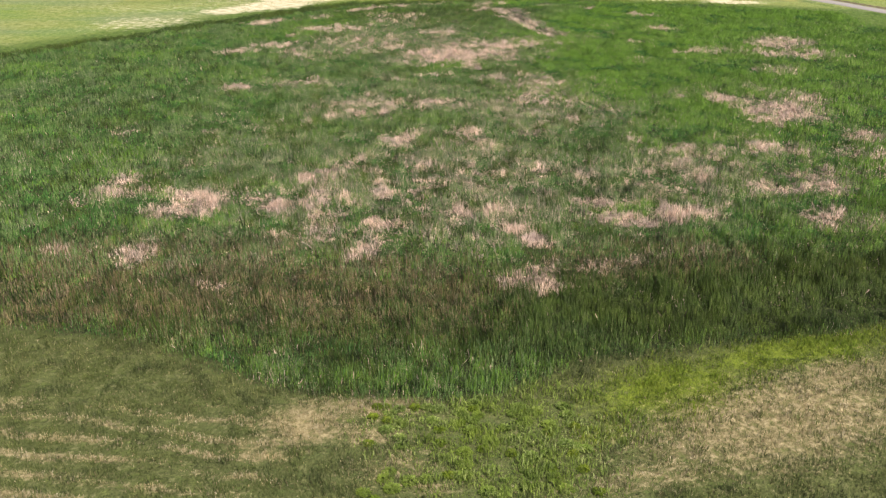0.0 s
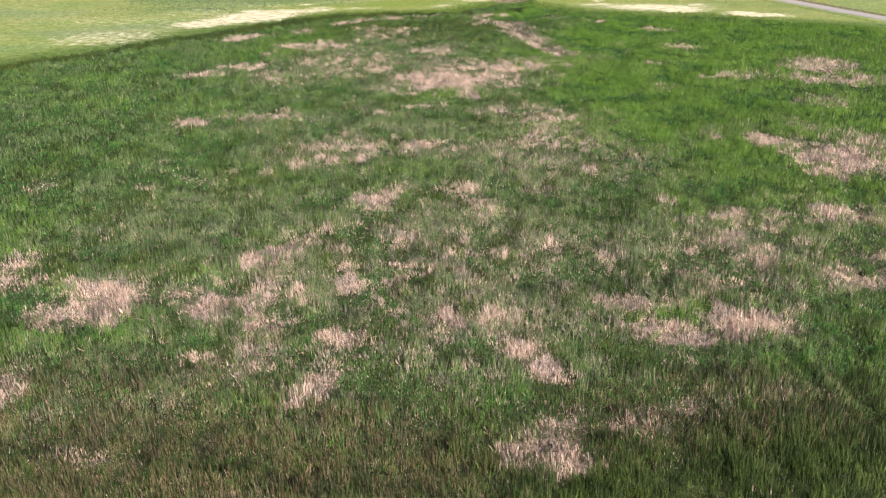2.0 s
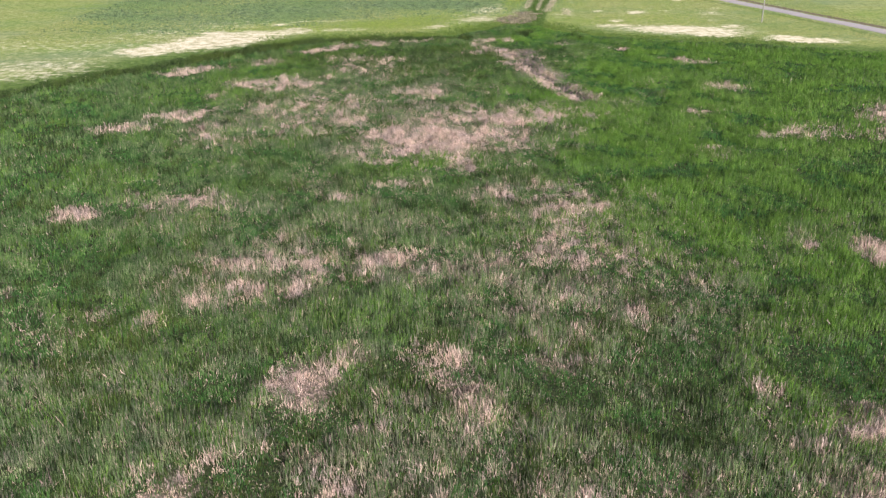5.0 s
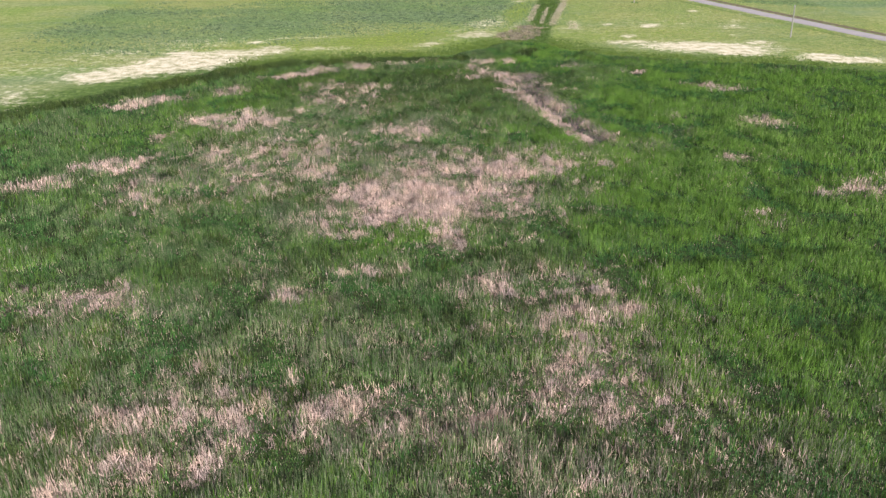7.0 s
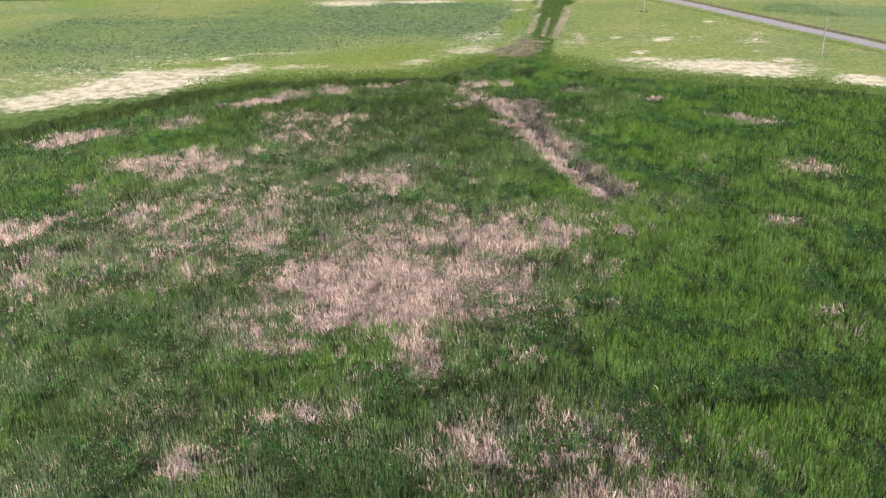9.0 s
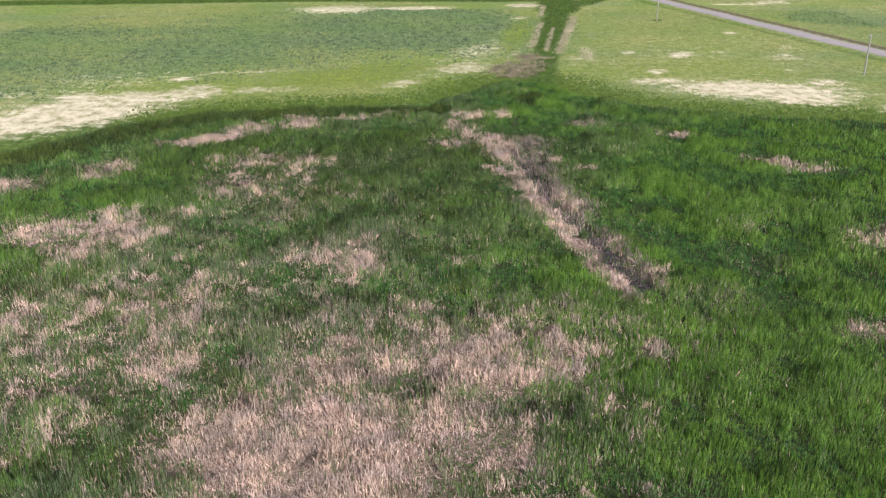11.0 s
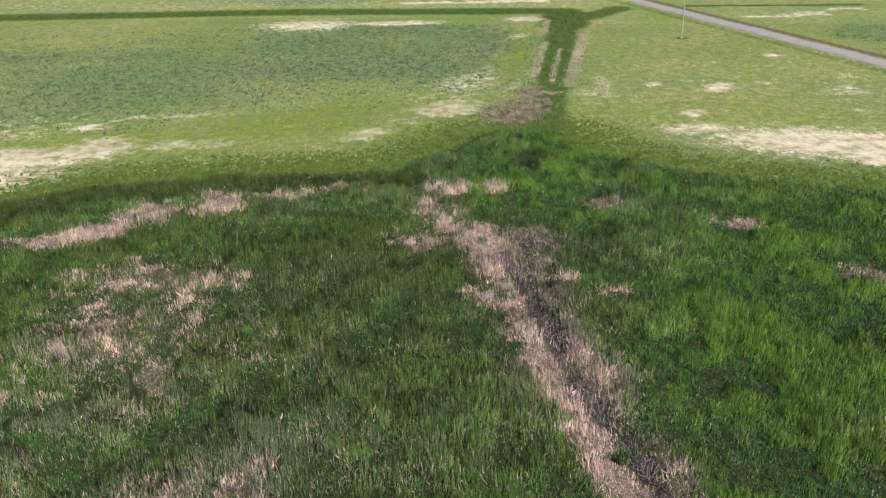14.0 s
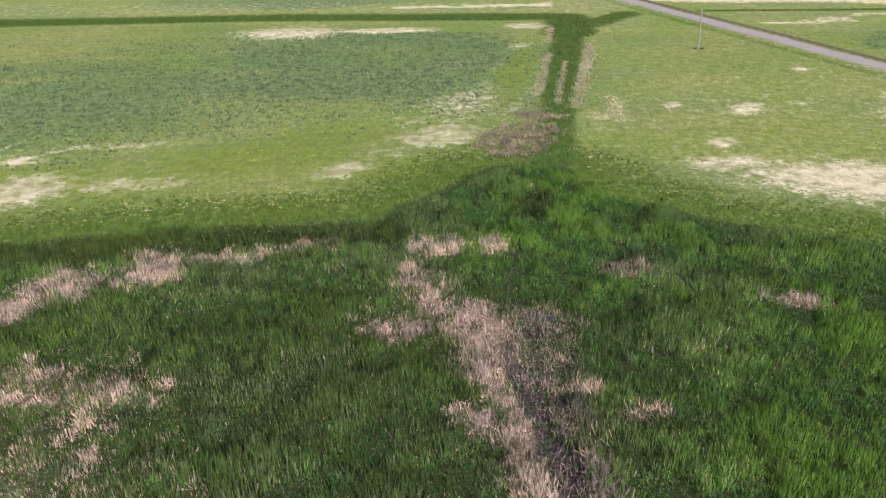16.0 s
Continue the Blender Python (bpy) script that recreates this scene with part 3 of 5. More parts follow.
stand("dead", -12.7, 265.3, 1.5, 1.20, 0, 0.50)
stand("dead", 20.4, 266.4, 3.9, 0.70, -74, 1.00)
stand("dead", -37.7, 266.6, 1.3, 1.10, -21, 0.70)
stand("dead", -37.2, 269.6, 2.3, 2.90, 15, 0.80)
stand("dead", -37.0, 271.0, 2.5, 1.80, 5, 0.80)
stand("dead", 29.4, 271.2, 1.3, 1.20, -8, 0.60)
stand("dead", 19.7, 272.0, 2.9, 0.90, -70, 0.95)
stand("dead", 60.7, 272.0, 3.1, 1.90, -11, 0.80)
stand("dead", -9.6, 272.9, 2.2, 1.00, -11, 0.40)
stand("dead", 25.1, 273.6, 1.1, 0.70, 13, 0.60)
stand("dead", -13.3, 274.2, 1.5, 1.30, -12, 0.60)
stand("dead", 55.5, 275.3, 1.8, 1.80, -24, 0.80)
stand("dead", -17.8, 275.4, 2.7, 2.00, 11, 0.70)
stand("dead", 16.8, 277.6, 1.0, 1.50, 31, 0.50)
stand("dead", 19.0, 279.9, 2.9, 1.90, -55, 0.95)
stand("dead", -28.5, 283.9, 3.8, 1.50, 7, 1.00)
stand("dead", 14.2, 283.9, 2.2, 2.40, 0, 0.60)
stand("dead", 10.5, 284.5, 2.3, 2.30, -15, 0.60)
stand("dead", 18.2, 286.1, 1.7, 2.50, 8, 1.00)
stand("dead", -25.5, 287.0, 3.0, 2.40, 23, 1.00)
stand("dead", 47.2, 289.8, 1.9, 1.10, -4, 0.70)
stand("dead", -21.6, 292.0, 3.7, 2.80, 54, 1.00)
stand("dead", 12.5, 293.7, 1.6, 4.60, 27, 0.60)
stand("dead", 32.7, 296.5, 2.0, 1.20, -4, 0.80)
stand("dead", -14.1, 296.7, 2.5, 3.50, -0, 1.00)
stand("dead", -8.5, 299.3, 3.5, 1.20, 7, 0.80)
stand("dead", -0.1, 301.7, 4.3, 0.80, 11, 0.60)
stand("dead", 13.5, 302.2, 2.6, 2.20, 7, 0.70)
stand("dead", 19.7, 302.3, 1.2, 1.70, 24, 0.70)
stand("dead", 20.6, 264.6, 1.2, 0.45, -47, 0.90)
stand("dead", 20.5, 268.2, 2.2, 0.45, -68, 0.95)
stand("dead", 17.0, 270.4, 1.4, 1.30, 8, 0.70)
stand("dead", 19.3, 272.1, 1.6, 0.80, -44, 0.95)
stand("dead", 22.3, 275.3, 1.6, 0.60, -52, 0.50)
stand("dead", 18.3, 276.1, 1.1, 1.20, -23, 0.90)
stand("dead", 18.3, 279.6, 1.5, 1.60, 19, 0.90)
stand("dead", 22.9, 279.6, 1.4, 1.70, -19, 0.50)
stand("dead", 12.9, 283.3, 2.6, 1.40, 6, 0.70)
stand("dead", 18.2, 284.3, 2.2, 2.60, 7, 1.00)
stand("dead", 12.6, 292.1, 2.4, 2.80, 0, 0.60)
stand("dead", 6.7, 188.0, 1.1, 1.9, 1, 0.70)
stand("dead", 6.0, 192.4, 1.8, 1.5, -16, 0.80)
stand("dead", 6.0, 198.2, 6.3, 3.0, -2, 0.95)
stand("dead", 2.5, 204.3, 10.0, 7.6, 4, 1.00)
stand("dead", 15.3, 205.0, 2.8, 3.5, 0, 0.75)
stand("dead", 2.2, 215.3, 5.7, 4.2, -4, 0.75)
stand("dead", 14.2, 216.7, 6.4, 6.1, 8, 0.85)
# loose mixtures of dead and green reed
stand("dead", -17.7, 103.8, 7.5, 3.4, -4, 0.35, 0.9)
stand("dead", -2.1, 106.3, 16.0, 15.2, 5, 0.28, 0.9)
stand("dead", -0.7, 110.2, 17.0, 9.5, 2, 0.30, 0.9)
stand("dead", 30.9, 112.4, 5.2, 8.5, 1, 0.30, 0.9)
stand("dead", 39.2, 116.7, 10.7, 10.1, -0, 0.22, 0.9)
stand("dead", 20.0, 152.5, 9.1, 13.7, -5, 0.25, 0.9)
stand("dead", 17.3, 175.7, 8.1, 5.9, 1, 0.30, 0.9)
stand("dead", 4.5, 207.8, 13.9, 14.3, 0, 0.50, 0.9)
stand("dead", -31.6, 208.3, 5.4, 9.9, 25, 0.25, 0.9)
stand("dead", -20.7, 219.1, 10.4, 13.1, 0, 0.40, 0.9)
stand("dead", 17.0, 222.3, 12.8, 4.3, 1, 0.35, 0.9)
stand("dead", -10.0, 229.5, 10.5, 9.3, 0, 0.30, 0.9)
stand("dead", -13.8, 264.5, 7.7, 10.7, 7, 0.30, 0.9)
stand("dead", -14.2, 151.0, 7.4, 5.0, 6, 0.45, 0.9)
stand("dead", 2.1, 154.2, 8.8, 3.4, -6, 0.45, 0.9)
stand("dead", 18.5, 159.8, 6.0, 7.2, -17, 0.50, 0.9)
stand("dead", 18.3, 170.9, 3.9, 4.7, -17, 0.45, 0.9)
# thin half-dry sedge
stand("thin", 0.8, 107.0, 19.0, 16.9, 6, 0.60, 0.9)
stand("thin", 30.5, 112.4, 5.6, 11.7, 1, 0.70, 0.9)
stand("thin", 3.2, 113.6, 20.0, 14.8, 1, 0.70, 0.9)
stand("thin", -33.0, 113.6, 11.5, 9.9, 8, 0.35, 0.9)
stand("thin", 38.0, 115.1, 11.1, 14.9, -0, 0.50, 0.9)
stand("thin", -23.2, 126.3, 12.4, 9.0, 1, 0.40, 0.9)
stand("thin", 19.5, 144.6, 12.2, 15.0, 1, 0.60, 0.9)
stand("thin", 25.7, 148.6, 5.5, 4.6, -6, 0.80, 0.9)
stand("thin", -14.1, 153.9, 8.6, 8.9, -5, 0.70, 0.9)
stand("thin", 2.5, 154.0, 8.4, 4.5, -5, 0.70, 0.9)
stand("thin", 19.9, 158.0, 8.7, 9.4, 0, 0.90, 0.9)
stand("thin", -4.1, 164.4, 10.9, 5.9, -5, 0.35, 0.9)
stand("thin", -26.3, 169.1, 8.5, 6.2, -11, 0.40, 0.9)
stand("thin", 20.9, 172.2, 9.1, 7.4, -15, 0.70, 0.9)
stand("thin", 17.7, 176.0, 7.7, 6.0, -2, 0.80, 0.9)
stand("thin", -6.5, 176.8, 7.9, 4.8, 1, 0.40, 0.9)
stand("thin", -28.1, 206.8, 8.4, 9.0, 5, 0.40, 0.9)
stand("thin", 2.1, 215.1, 19.4, 16.8, -12, 0.50, 0.9)
stand("thin", -23.3, 219.1, 13.0, 15.0, 0, 0.60, 0.9)
stand("thin", -5.7, 222.4, 11.4, 4.9, -1, 0.60, 0.9)
stand("thin", 16.9, 223.5, 13.1, 5.7, -2, 0.70, 0.9)
stand("thin", 31.1, 227.7, 3.9, 4.4, -10, 0.50, 0.9)
stand("thin", -18.9, 238.1, 7.0, 12.8, -16, 0.50, 0.9)
stand("thin", -1.3, 239.2, 6.0, 8.6, -9, 0.60, 0.9)
stand("thin", 21.3, 244.5, 3.3, 3.4, 0, 0.40, 0.9)
stand("thin", -9.4, 261.2, 5.4, 12.6, -8, 0.60, 0.9)
# withered weeds and wet mud along the gully
stand("grey", 29.7, 237.0, 4.3, 1.6, -74, 1.00)
stand("grey", 28.3, 244.9, 2.9, 1.4, -72, 1.00)
stand("grey", 25.7, 252.6, 5.0, 1.1, -80, 1.00)
stand("grey", 23.8, 263.7, 4.7, 1.4, -78, 0.90)
stand("grey", 22.7, 275.5, 7.2, 1.3, -86, 0.90)
stand("grey", 22.4, 277.8, 3.3, 1.2, -71, 0.80)
stand("grey", 22.7, 286.0, 2.0, 2.0, 0, 0.80)
stand("grey", 23.9, 264.5, 1.8, 1.5, -54, 0.90)
stand("grey", 22.8, 270.0, 1.8, 1.7, -53, 0.90)
stand("grey", 22.6, 277.0, 1.9, 2.9, -27, 1.00)
stand("grey", 23.0, 283.7, 2.1, 2.9, -29, 1.00)
stand("mud", 30.0, 233.2, 2.2, 0.95, -73, 1.00, 0.6)
stand("mud", 28.7, 238.5, 3.6, 0.85, -79, 1.00, 0.6)
stand("mud", 27.1, 245.2, 3.0, 0.95, -74, 1.00, 0.6)
stand("mud", 25.2, 252.8, 3.9, 0.95, -76, 1.00, 0.6)
stand("mud", 23.0, 262.8, 5.2, 0.65, -80, 0.90, 0.6)
stand("mud", 21.2, 273.7, 7.5, 0.75, -82, 0.90, 0.6)
# ragged strips of dead reed
stand("dead", -23.9, 77.7, 3.5, 0.50, -3, 0.50, 0.8)
stand("dead", 9.2, 78.2, 2.8, 1.95, 0, 0.85, 0.8)
stand("dead", 9.9, 81.4, 1.8, 0.99, 6, 0.75, 0.8)
stand("dead", 15.3, 81.4, 2.5, 0.56, 4, 0.50, 0.8)
stand("dead", 19.4, 83.9, 3.2, 0.89, 7, 0.50, 0.8)
stand("dead", -8.0, 87.3, 2.4, 1.06, 52, 0.80, 0.8)
stand("dead", 1.6, 88.2, 0.9, 0.68, -14, 0.60, 0.8)
stand("dead", -18.3, 91.2, 1.4, 1.16, 6, 0.70, 0.8)
stand("dead", -14.2, 91.6, 2.3, 1.08, -55, 0.60, 0.8)
stand("dead", 9.2, 91.9, 3.1, 1.19, -58, 1.00, 0.8)
stand("dead", 22.9, 94.0, 1.2, 0.84, -25, 0.80, 0.8)
stand("dead", -7.5, 94.8, 2.1, 0.93, -22, 0.70, 0.8)
stand("dead", 21.0, 95.3, 3.3, 1.08, -14, 0.90, 0.8)
stand("dead", 29.0, 96.9, 3.6, 1.55, -4, 0.90, 0.8)
stand("dead", 7.1, 97.3, 2.8, 0.77, -81, 0.70, 0.8)
stand("dead", 3.8, 98.0, 2.9, 1.30, -17, 0.75, 0.8)
stand("dead", -14.9, 98.5, 4.2, 1.13, -69, 0.60, 0.8)
stand("dead", -34.3, 99.2, 1.5, 1.21, 79, 0.75, 0.8)
stand("dead", -20.1, 100.9, 2.7, 1.74, -34, 0.85, 0.8)
stand("dead", 18.5, 101.5, 1.8, 1.11, -10, 0.70, 0.8)
stand("dead", -31.4, 104.3, 3.7, 1.67, -10, 0.85, 0.8)
stand("dead", -7.0, 106.0, 0.9, 1.56, 23, 0.60, 0.8)
stand("dead", 42.8, 106.9, 2.2, 1.49, -18, 0.80, 0.8)
stand("dead", -15.7, 112.9, 4.2, 2.26, 47, 0.85, 0.8)
stand("dead", 31.7, 118.0, 2.3, 1.76, 10, 0.70, 0.8)
stand("dead", 48.7, 125.3, 4.9, 2.43, 6, 0.60, 0.8)
stand("dead", 37.1, 125.3, 4.9, 2.62, -6, 0.60, 0.8)
stand("dead", 5.5, 130.7, 4.6, 1.70, -55, 0.50, 0.8)
stand("dead", 52.7, 156.1, 3.7, 2.68, -60, 0.70, 0.8)
stand("dead", 24.0, 250.5, 2.5, 1.17, -68, 0.95, 0.8)
stand("dead", 23.0, 255.7, 3.6, 0.80, -79, 0.95, 0.8)
stand("dead", 26.2, 257.5, 2.6, 0.26, -86, 0.60, 0.8)
stand("dead", 24.5, 259.8, 2.8, 0.41, -84, 0.80, 0.8)
stand("dead", 22.0, 260.5, 2.9, 0.80, -74, 1.00, 0.8)
stand("dead", 20.4, 268.7, 4.6, 0.72, -82, 1.00, 0.8)
stand("dead", 29.1, 270.6, 1.3, 0.63, -23, 0.60, 0.8)
stand("dead", 25.2, 274.1, 0.7, 0.61, 24, 0.70, 0.8)
stand("dead", 18.7, 276.2, 3.0, 0.65, -85, 0.90, 0.8)
stand("dead", 18.7, 283.4, 3.0, 1.57, -67, 0.90, 0.8)
stand("dead", 13.2, 288.8, 6.2, 1.04, -63, 0.60, 0.8)
stand("thin", -15.7, 78.5, 10.3, 4.0, 2, 0.50, 0.9)
stand("thin", 9.4, 78.9, 3.1, 2.7, 0, 0.70, 0.9)
stand("thin", -14.1, 93.5, 8.1, 5.0, -0, 0.60, 0.9)
stand("thin", -7.0, 252.6, 4.6, 3.9, 1, 0.70, 0.9)
stand("thin", 4.2, 257.6, 4.3, 3.7, 0, 0.40, 0.9)
stand("thin", -13.3, 264.0, 5.9, 7.2, 0, 0.80, 0.9)
stand("grey", 26.8, 256.4, 3.6, 1.05, -77, 0.90)
stand("grey", 23.2, 283.6, 3.6, 0.95, -79, 0.90)
stand("mud", 23.6, 262.9, 2.6, 0.40, -91, 1.00, 0.6)
stand("mud", 22.9, 266.9, 2.5, 0.57, -73, 1.00, 0.6)
stand("mud", 22.0, 277.4, 6.1, 0.38, -89, 0.80, 0.6)
stand("mud", 19.7, 279.5, 2.6, 0.22, -88, 0.80, 0.6)
stand("dead", -9.0, 254.6, 2.0, 0.58, -44, 0.70, 0.8)
stand("dead", -14.8, 260.5, 3.4, 2.21, 14, 0.60, 0.8)
stand("dead", -18.6, 267.8, 0.7, 0.55, 23, 1.00, 0.8)
stand("dead", -13.9, 273.4, 6.2, 2.03, -1, 0.75, 0.8)
stand("thin", 28.4, 256.3, 1.6, 1.1, -63, 0.80, 0.9)
stand("thin", 19.8, 258.3, 9.7, 1.5, -84, 0.80, 0.9)
stand("thin", 25.3, 270.2, 4.2, 0.8, -87, 0.60, 0.9)
stand("dead", 28.2, 232.9, 4.5, 0.99, -75, 0.95, 0.8)
stand("dead", 30.9, 235.3, 3.8, 0.54, -74, 0.75, 0.8)
stand("dead", 26.6, 240.8, 4.3, 0.78, -80, 1.00, 0.8)
stand("dead", 29.2, 242.9, 4.1, 0.50, -80, 0.75, 0.8)
stand("dead", 25.8, 256.2, 5.0, 0.64, -81, 0.90, 0.8)
stand("thin", 36.3, 228.9, 4.7, 2.6, 4, 0.80, 0.9)
stand("thin", 43.3, 238.6, 2.4, 3.0, -9, 0.60, 0.9)
stand("thin", 32.8, 247.2, 4.3, 1.9, -67, 0.50, 0.9)
stand("mud", 30.1, 233.3, 2.6, 0.35, -75, 1.00, 0.6)
stand("mud", 28.9, 238.1, 2.8, 0.33, -76, 1.00, 0.6)
stand("mud", 27.8, 244.5, 2.8, 0.27, -84, 1.00, 0.6)
stand("mud", 21.7, 298.2, 11.1, 0.16, -94, 0.55, 0.9)
stand("dead", 28.1, 232.1, 2.8, 0.81, -72, 1.00, 0.8)
stand("dead", 26.6, 237.6, 3.9, 0.89, -75, 1.00, 0.8)
stand("dead", 24.4, 244.2, 4.0, 0.77, -76, 1.00, 0.8)
# dark hollows: their shade is put in as stands of dark rush
stand("dark", 0.2, 254.5, 1.2, 0.88, 1, 0.80)
stand("dark", 6.4, 257.8, 1.3, 1.02, -8, 0.80)
stand("dark", -4.2, 262.1, 1.0, 0.79, -12, 0.70)
stand("dark", 27.9, 265.2, 2.1, 1.10, -26, 0.60)
stand("dark", 1.1, 270.6, 1.3, 1.43, -9, 0.80)
stroke("brown", -55, 75, -2, 76, 7, 0.75, 1.2)
stroke("brown", -40, 84, -20, 85, 6, 0.4, 1.2)
stroke("brown", 14, 82, 28, 84, 4, 0.6, 1.2)
# bare salty soil and dry straw
stroke("bare", -3.4, 500.2, 43.7, 509.1, 2.6, 1.1)
stroke("bare", 86, 524, 165, 518, 9.0, 1.0)
stroke("bare", 104.3, 466.8, 126.7, 472, 2.9, 0.7)
stroke("bare", 130.1, 480.1, 143.2, 484.8, 3.0, 0.7)
stand("bare", -86.9, 261.4, 12.7, 11.0, 39, 0.50, 0.9)
stand("bare", -70.2, 286.1, 5.1, 6.0, 45, 1.00, 0.9)
stand("bare", -63.2, 295.7, 7.9, 5.5, 70, 1.00, 0.9)
stand("bare", -94.2, 296.1, 22.6, 12.3, 2, 0.30, 0.9)
stand("bare", -57.6, 299.2, 18.5, 7.6, 41, 1.00, 0.9)
stand("bare", -58.0, 304.7, 8.5, 7.9, 31, 1.00, 0.9)
stand("bare", 98.8, 306.6, 9.3, 4.0, -10, 1.00, 0.9)
stand("bare", 96.0, 311.2, 4.3, 3.4, -21, 1.00, 0.9)
stand("bare", -56.5, 312.3, 4.3, 8.6, 38, 1.00, 0.9)
stand("bare", -75.7, 312.6, 12.6, 11.2, 49, 0.40, 0.9)
stand("bare", -48.9, 316.3, 4.5, 5.3, 33, 1.00, 0.9)
stand("bare", 76.5, 317.0, 7.4, 4.4, -11, 1.00, 0.9)
stand("bare", -43.7, 317.3, 9.5, 5.3, 32, 0.90, 0.9)
stand("bare", -39.8, 320.6, 5.6, 3.4, 10, 1.00, 0.9)
stand("bare", -38.5, 322.8, 3.7, 4.5, 18, 1.00, 0.9)
stand("bare", -28.1, 323.0, 7.6, 2.1, 5, 0.60, 0.9)
stand("bare", -25.9, 323.4, 6.8, 1.7, 5, 0.70, 0.9)
stand("bare", -26.8, 323.7, 7.8, 1.9, 7, 0.70, 0.9)
stand("bare", 71.5, 324.4, 15.4, 7.4, -8, 1.00, 0.9)
stand("bare", -58.6, 328.3, 9.4, 4.3, 20, 0.40, 0.9)
stand("bare", 68.3, 329.7, 5.5, 3.3, 11, 0.90, 0.9)
stand("bare", 0.9, 330.1, 3.8, 2.1, 43, 0.90, 0.9)
stand("bare", 87.1, 331.9, 3.7, 3.5, -18, 0.80, 0.9)
stand("bare", 50.8, 332.6, 3.0, 3.2, -26, 0.80, 0.9)
stand("bare", 56.1, 333.2, 2.2, 2.8, 17, 0.90, 0.9)
stand("bare", -56.5, 333.3, 14.2, 6.4, 16, 0.35, 0.9)
stand("bare", -45.2, 334.0, 2.8, 1.9, -0, 0.80, 0.9)
stand("bare", -61.4, 334.7, 9.8, 4.1, 18, 0.40, 0.9)
stand("bare", 3.8, 339.6, 3.7, 3.1, -23, 0.50, 0.9)
stand("bare", -35.1, 341.2, 7.6, 1.3, 11, 0.55, 0.9)
stand("bare", 55.4, 343.1, 1.7, 2.2, -34, 1.00, 0.9)
stand("bare", 84.6, 344.9, 1.5, 2.3, -21, 0.60, 0.9)
stand("bare", 13.2, 347.6, 6.8, 4.8, 47, 0.90, 0.9)
stand("bare", 41.2, 358.9, 3.2, 2.9, -64, 0.55, 0.9)
stand("bare", 89.4, 361.8, 3.4, 4.0, -17, 0.60, 0.9)
stand("bare", 65.5, 364.6, 2.1, 4.6, -29, 0.90, 0.9)
stand("bare", 53.1, 367.2, 1.3, 2.1, -31, 0.70, 0.9)
stand("bare", 44.2, 368.2, 6.4, 1.4, -91, 0.50, 0.9)
stand("bare", 75.5, 369.2, 1.0, 1.7, -41, 0.60, 0.9)
stand("bare", 18.0, 370.7, 11.0, 6.0, 53, 0.55, 0.9)
stand("bare", 94.5, 375.5, 1.2, 3.0, -36, 0.60, 0.9)
stand("bare", 23.4, 378.7, 8.7, 2.2, -78, 0.50, 0.9)
stand("bare", 86.6, 399.2, 1.4, 1.9, -27, 0.90, 0.9)
stand("bare", 43.0, 402.3, 12.8, 1.3, 77, 0.60, 0.9)
stand("bare", 31.1, 429.3, 2.1, 4.6, -23, 0.70, 0.9)
stand("bare", -27.5, 450.2, 12.5, 9.8, 15, 0.90, 0.9)
stand("bare", -3.3, 453.7, 12.1, 4.0, 11, 1.00, 0.9)
stand("bare", 34.8, 461.7, 4.7, 4.2, -14, 0.90, 0.9)
# tall grass in the ditches, and dead weeds at their mouth
tall(28.9, 332.6, 34.6, 374.7, 2.9, 1)
tall(34.6, 374.7, 44.7, 447.5, 3.7, 1)
tall(44.7, 447.5, 48.6, 473.6, 6.2, 1)
tall(51.9, 462.4, 66.8, 485.3, 4.0, 0.8)
tall(-178.0, 461.0, -114.0, 468.9, 6.5, 1)
tall(-114.0, 468.9, -35.2, 478.9, 6.5, 1)
tall(-35.2, 478.9, 47.5, 479.3, 6.5, 1)
tall(90.2, 491.2, 147.2, 493.8, 1.7, 1)
stand("weed", 24.7, 341.1, 3.9, 5.2, -23, 0.90)
stand("weed", 25.2, 346.0, 7.3, 3.8, 62, 0.90)
stand("weed", 29.7, 359.8, 3.3, 3.1, -0, 0.70)
# lush reed grass
lush(28, 165, 48, 200, 14, 1)
lush(40, 200, 75, 240, 18, 1)
lush(30, 225, 60, 285, 17, 1)
lush(60, 270, 110, 270, 22, 1)
lush(75, 140, 110, 235, 28, 0.2)
lush(36, 130, 45, 150, 9, 0.9)
lush(-42, 235, -20, 290, 9, 0.7)
lush(22, 300, 32, 325, 7, 1)
lush(-2, 190, 2, 193, 5, 0.9)
lush(20, 98, 24, 99, 3, 0.8)
lush(-38, 67.5, -26, 68.5, 1.2, 0.5)
lush(-20, 64, -12, 60.5, 1.3, 0.4)
lush(-12, 60.5, 5, 59.5, 1.4, 0.25)
lush(5, 60, 14, 66, 1.5, 0.5)
lush(14, 66.5, 42, 71.5, 1.3, 0.8)
lush(-10, 280, 8, 288, 5, 0.6)
# dark rushes in a ring along the shore
stroke("dark", 12, 72, 60, 80, 9, 1.0, 1.0)
stroke("dark", -25, 74, 12, 70, 6, 0.9, 1.0)
stroke("dark", -60, 73, -25, 75, 5, 0.8, 1.0)
stroke("dark", -34, 298, -6, 305, 3.2, 1, 0.6)
stroke("dark", -6, 305, 8, 306, 2.6, 1, 0.6)
stroke("dark", -75, 245, -34, 298, 4, 1, 0.6)
stroke("dark", -105, 205, -75, 245, 4, 1, 0.6)
stroke("dark", -20, 275, 14, 279, 13, 0.5, 1.2)
stroke("dark", -6, 258, 12, 262, 7, 0.3, 1.2)
stroke("dark", 24, 312, 26, 318, 2.0, 1, 0.6)
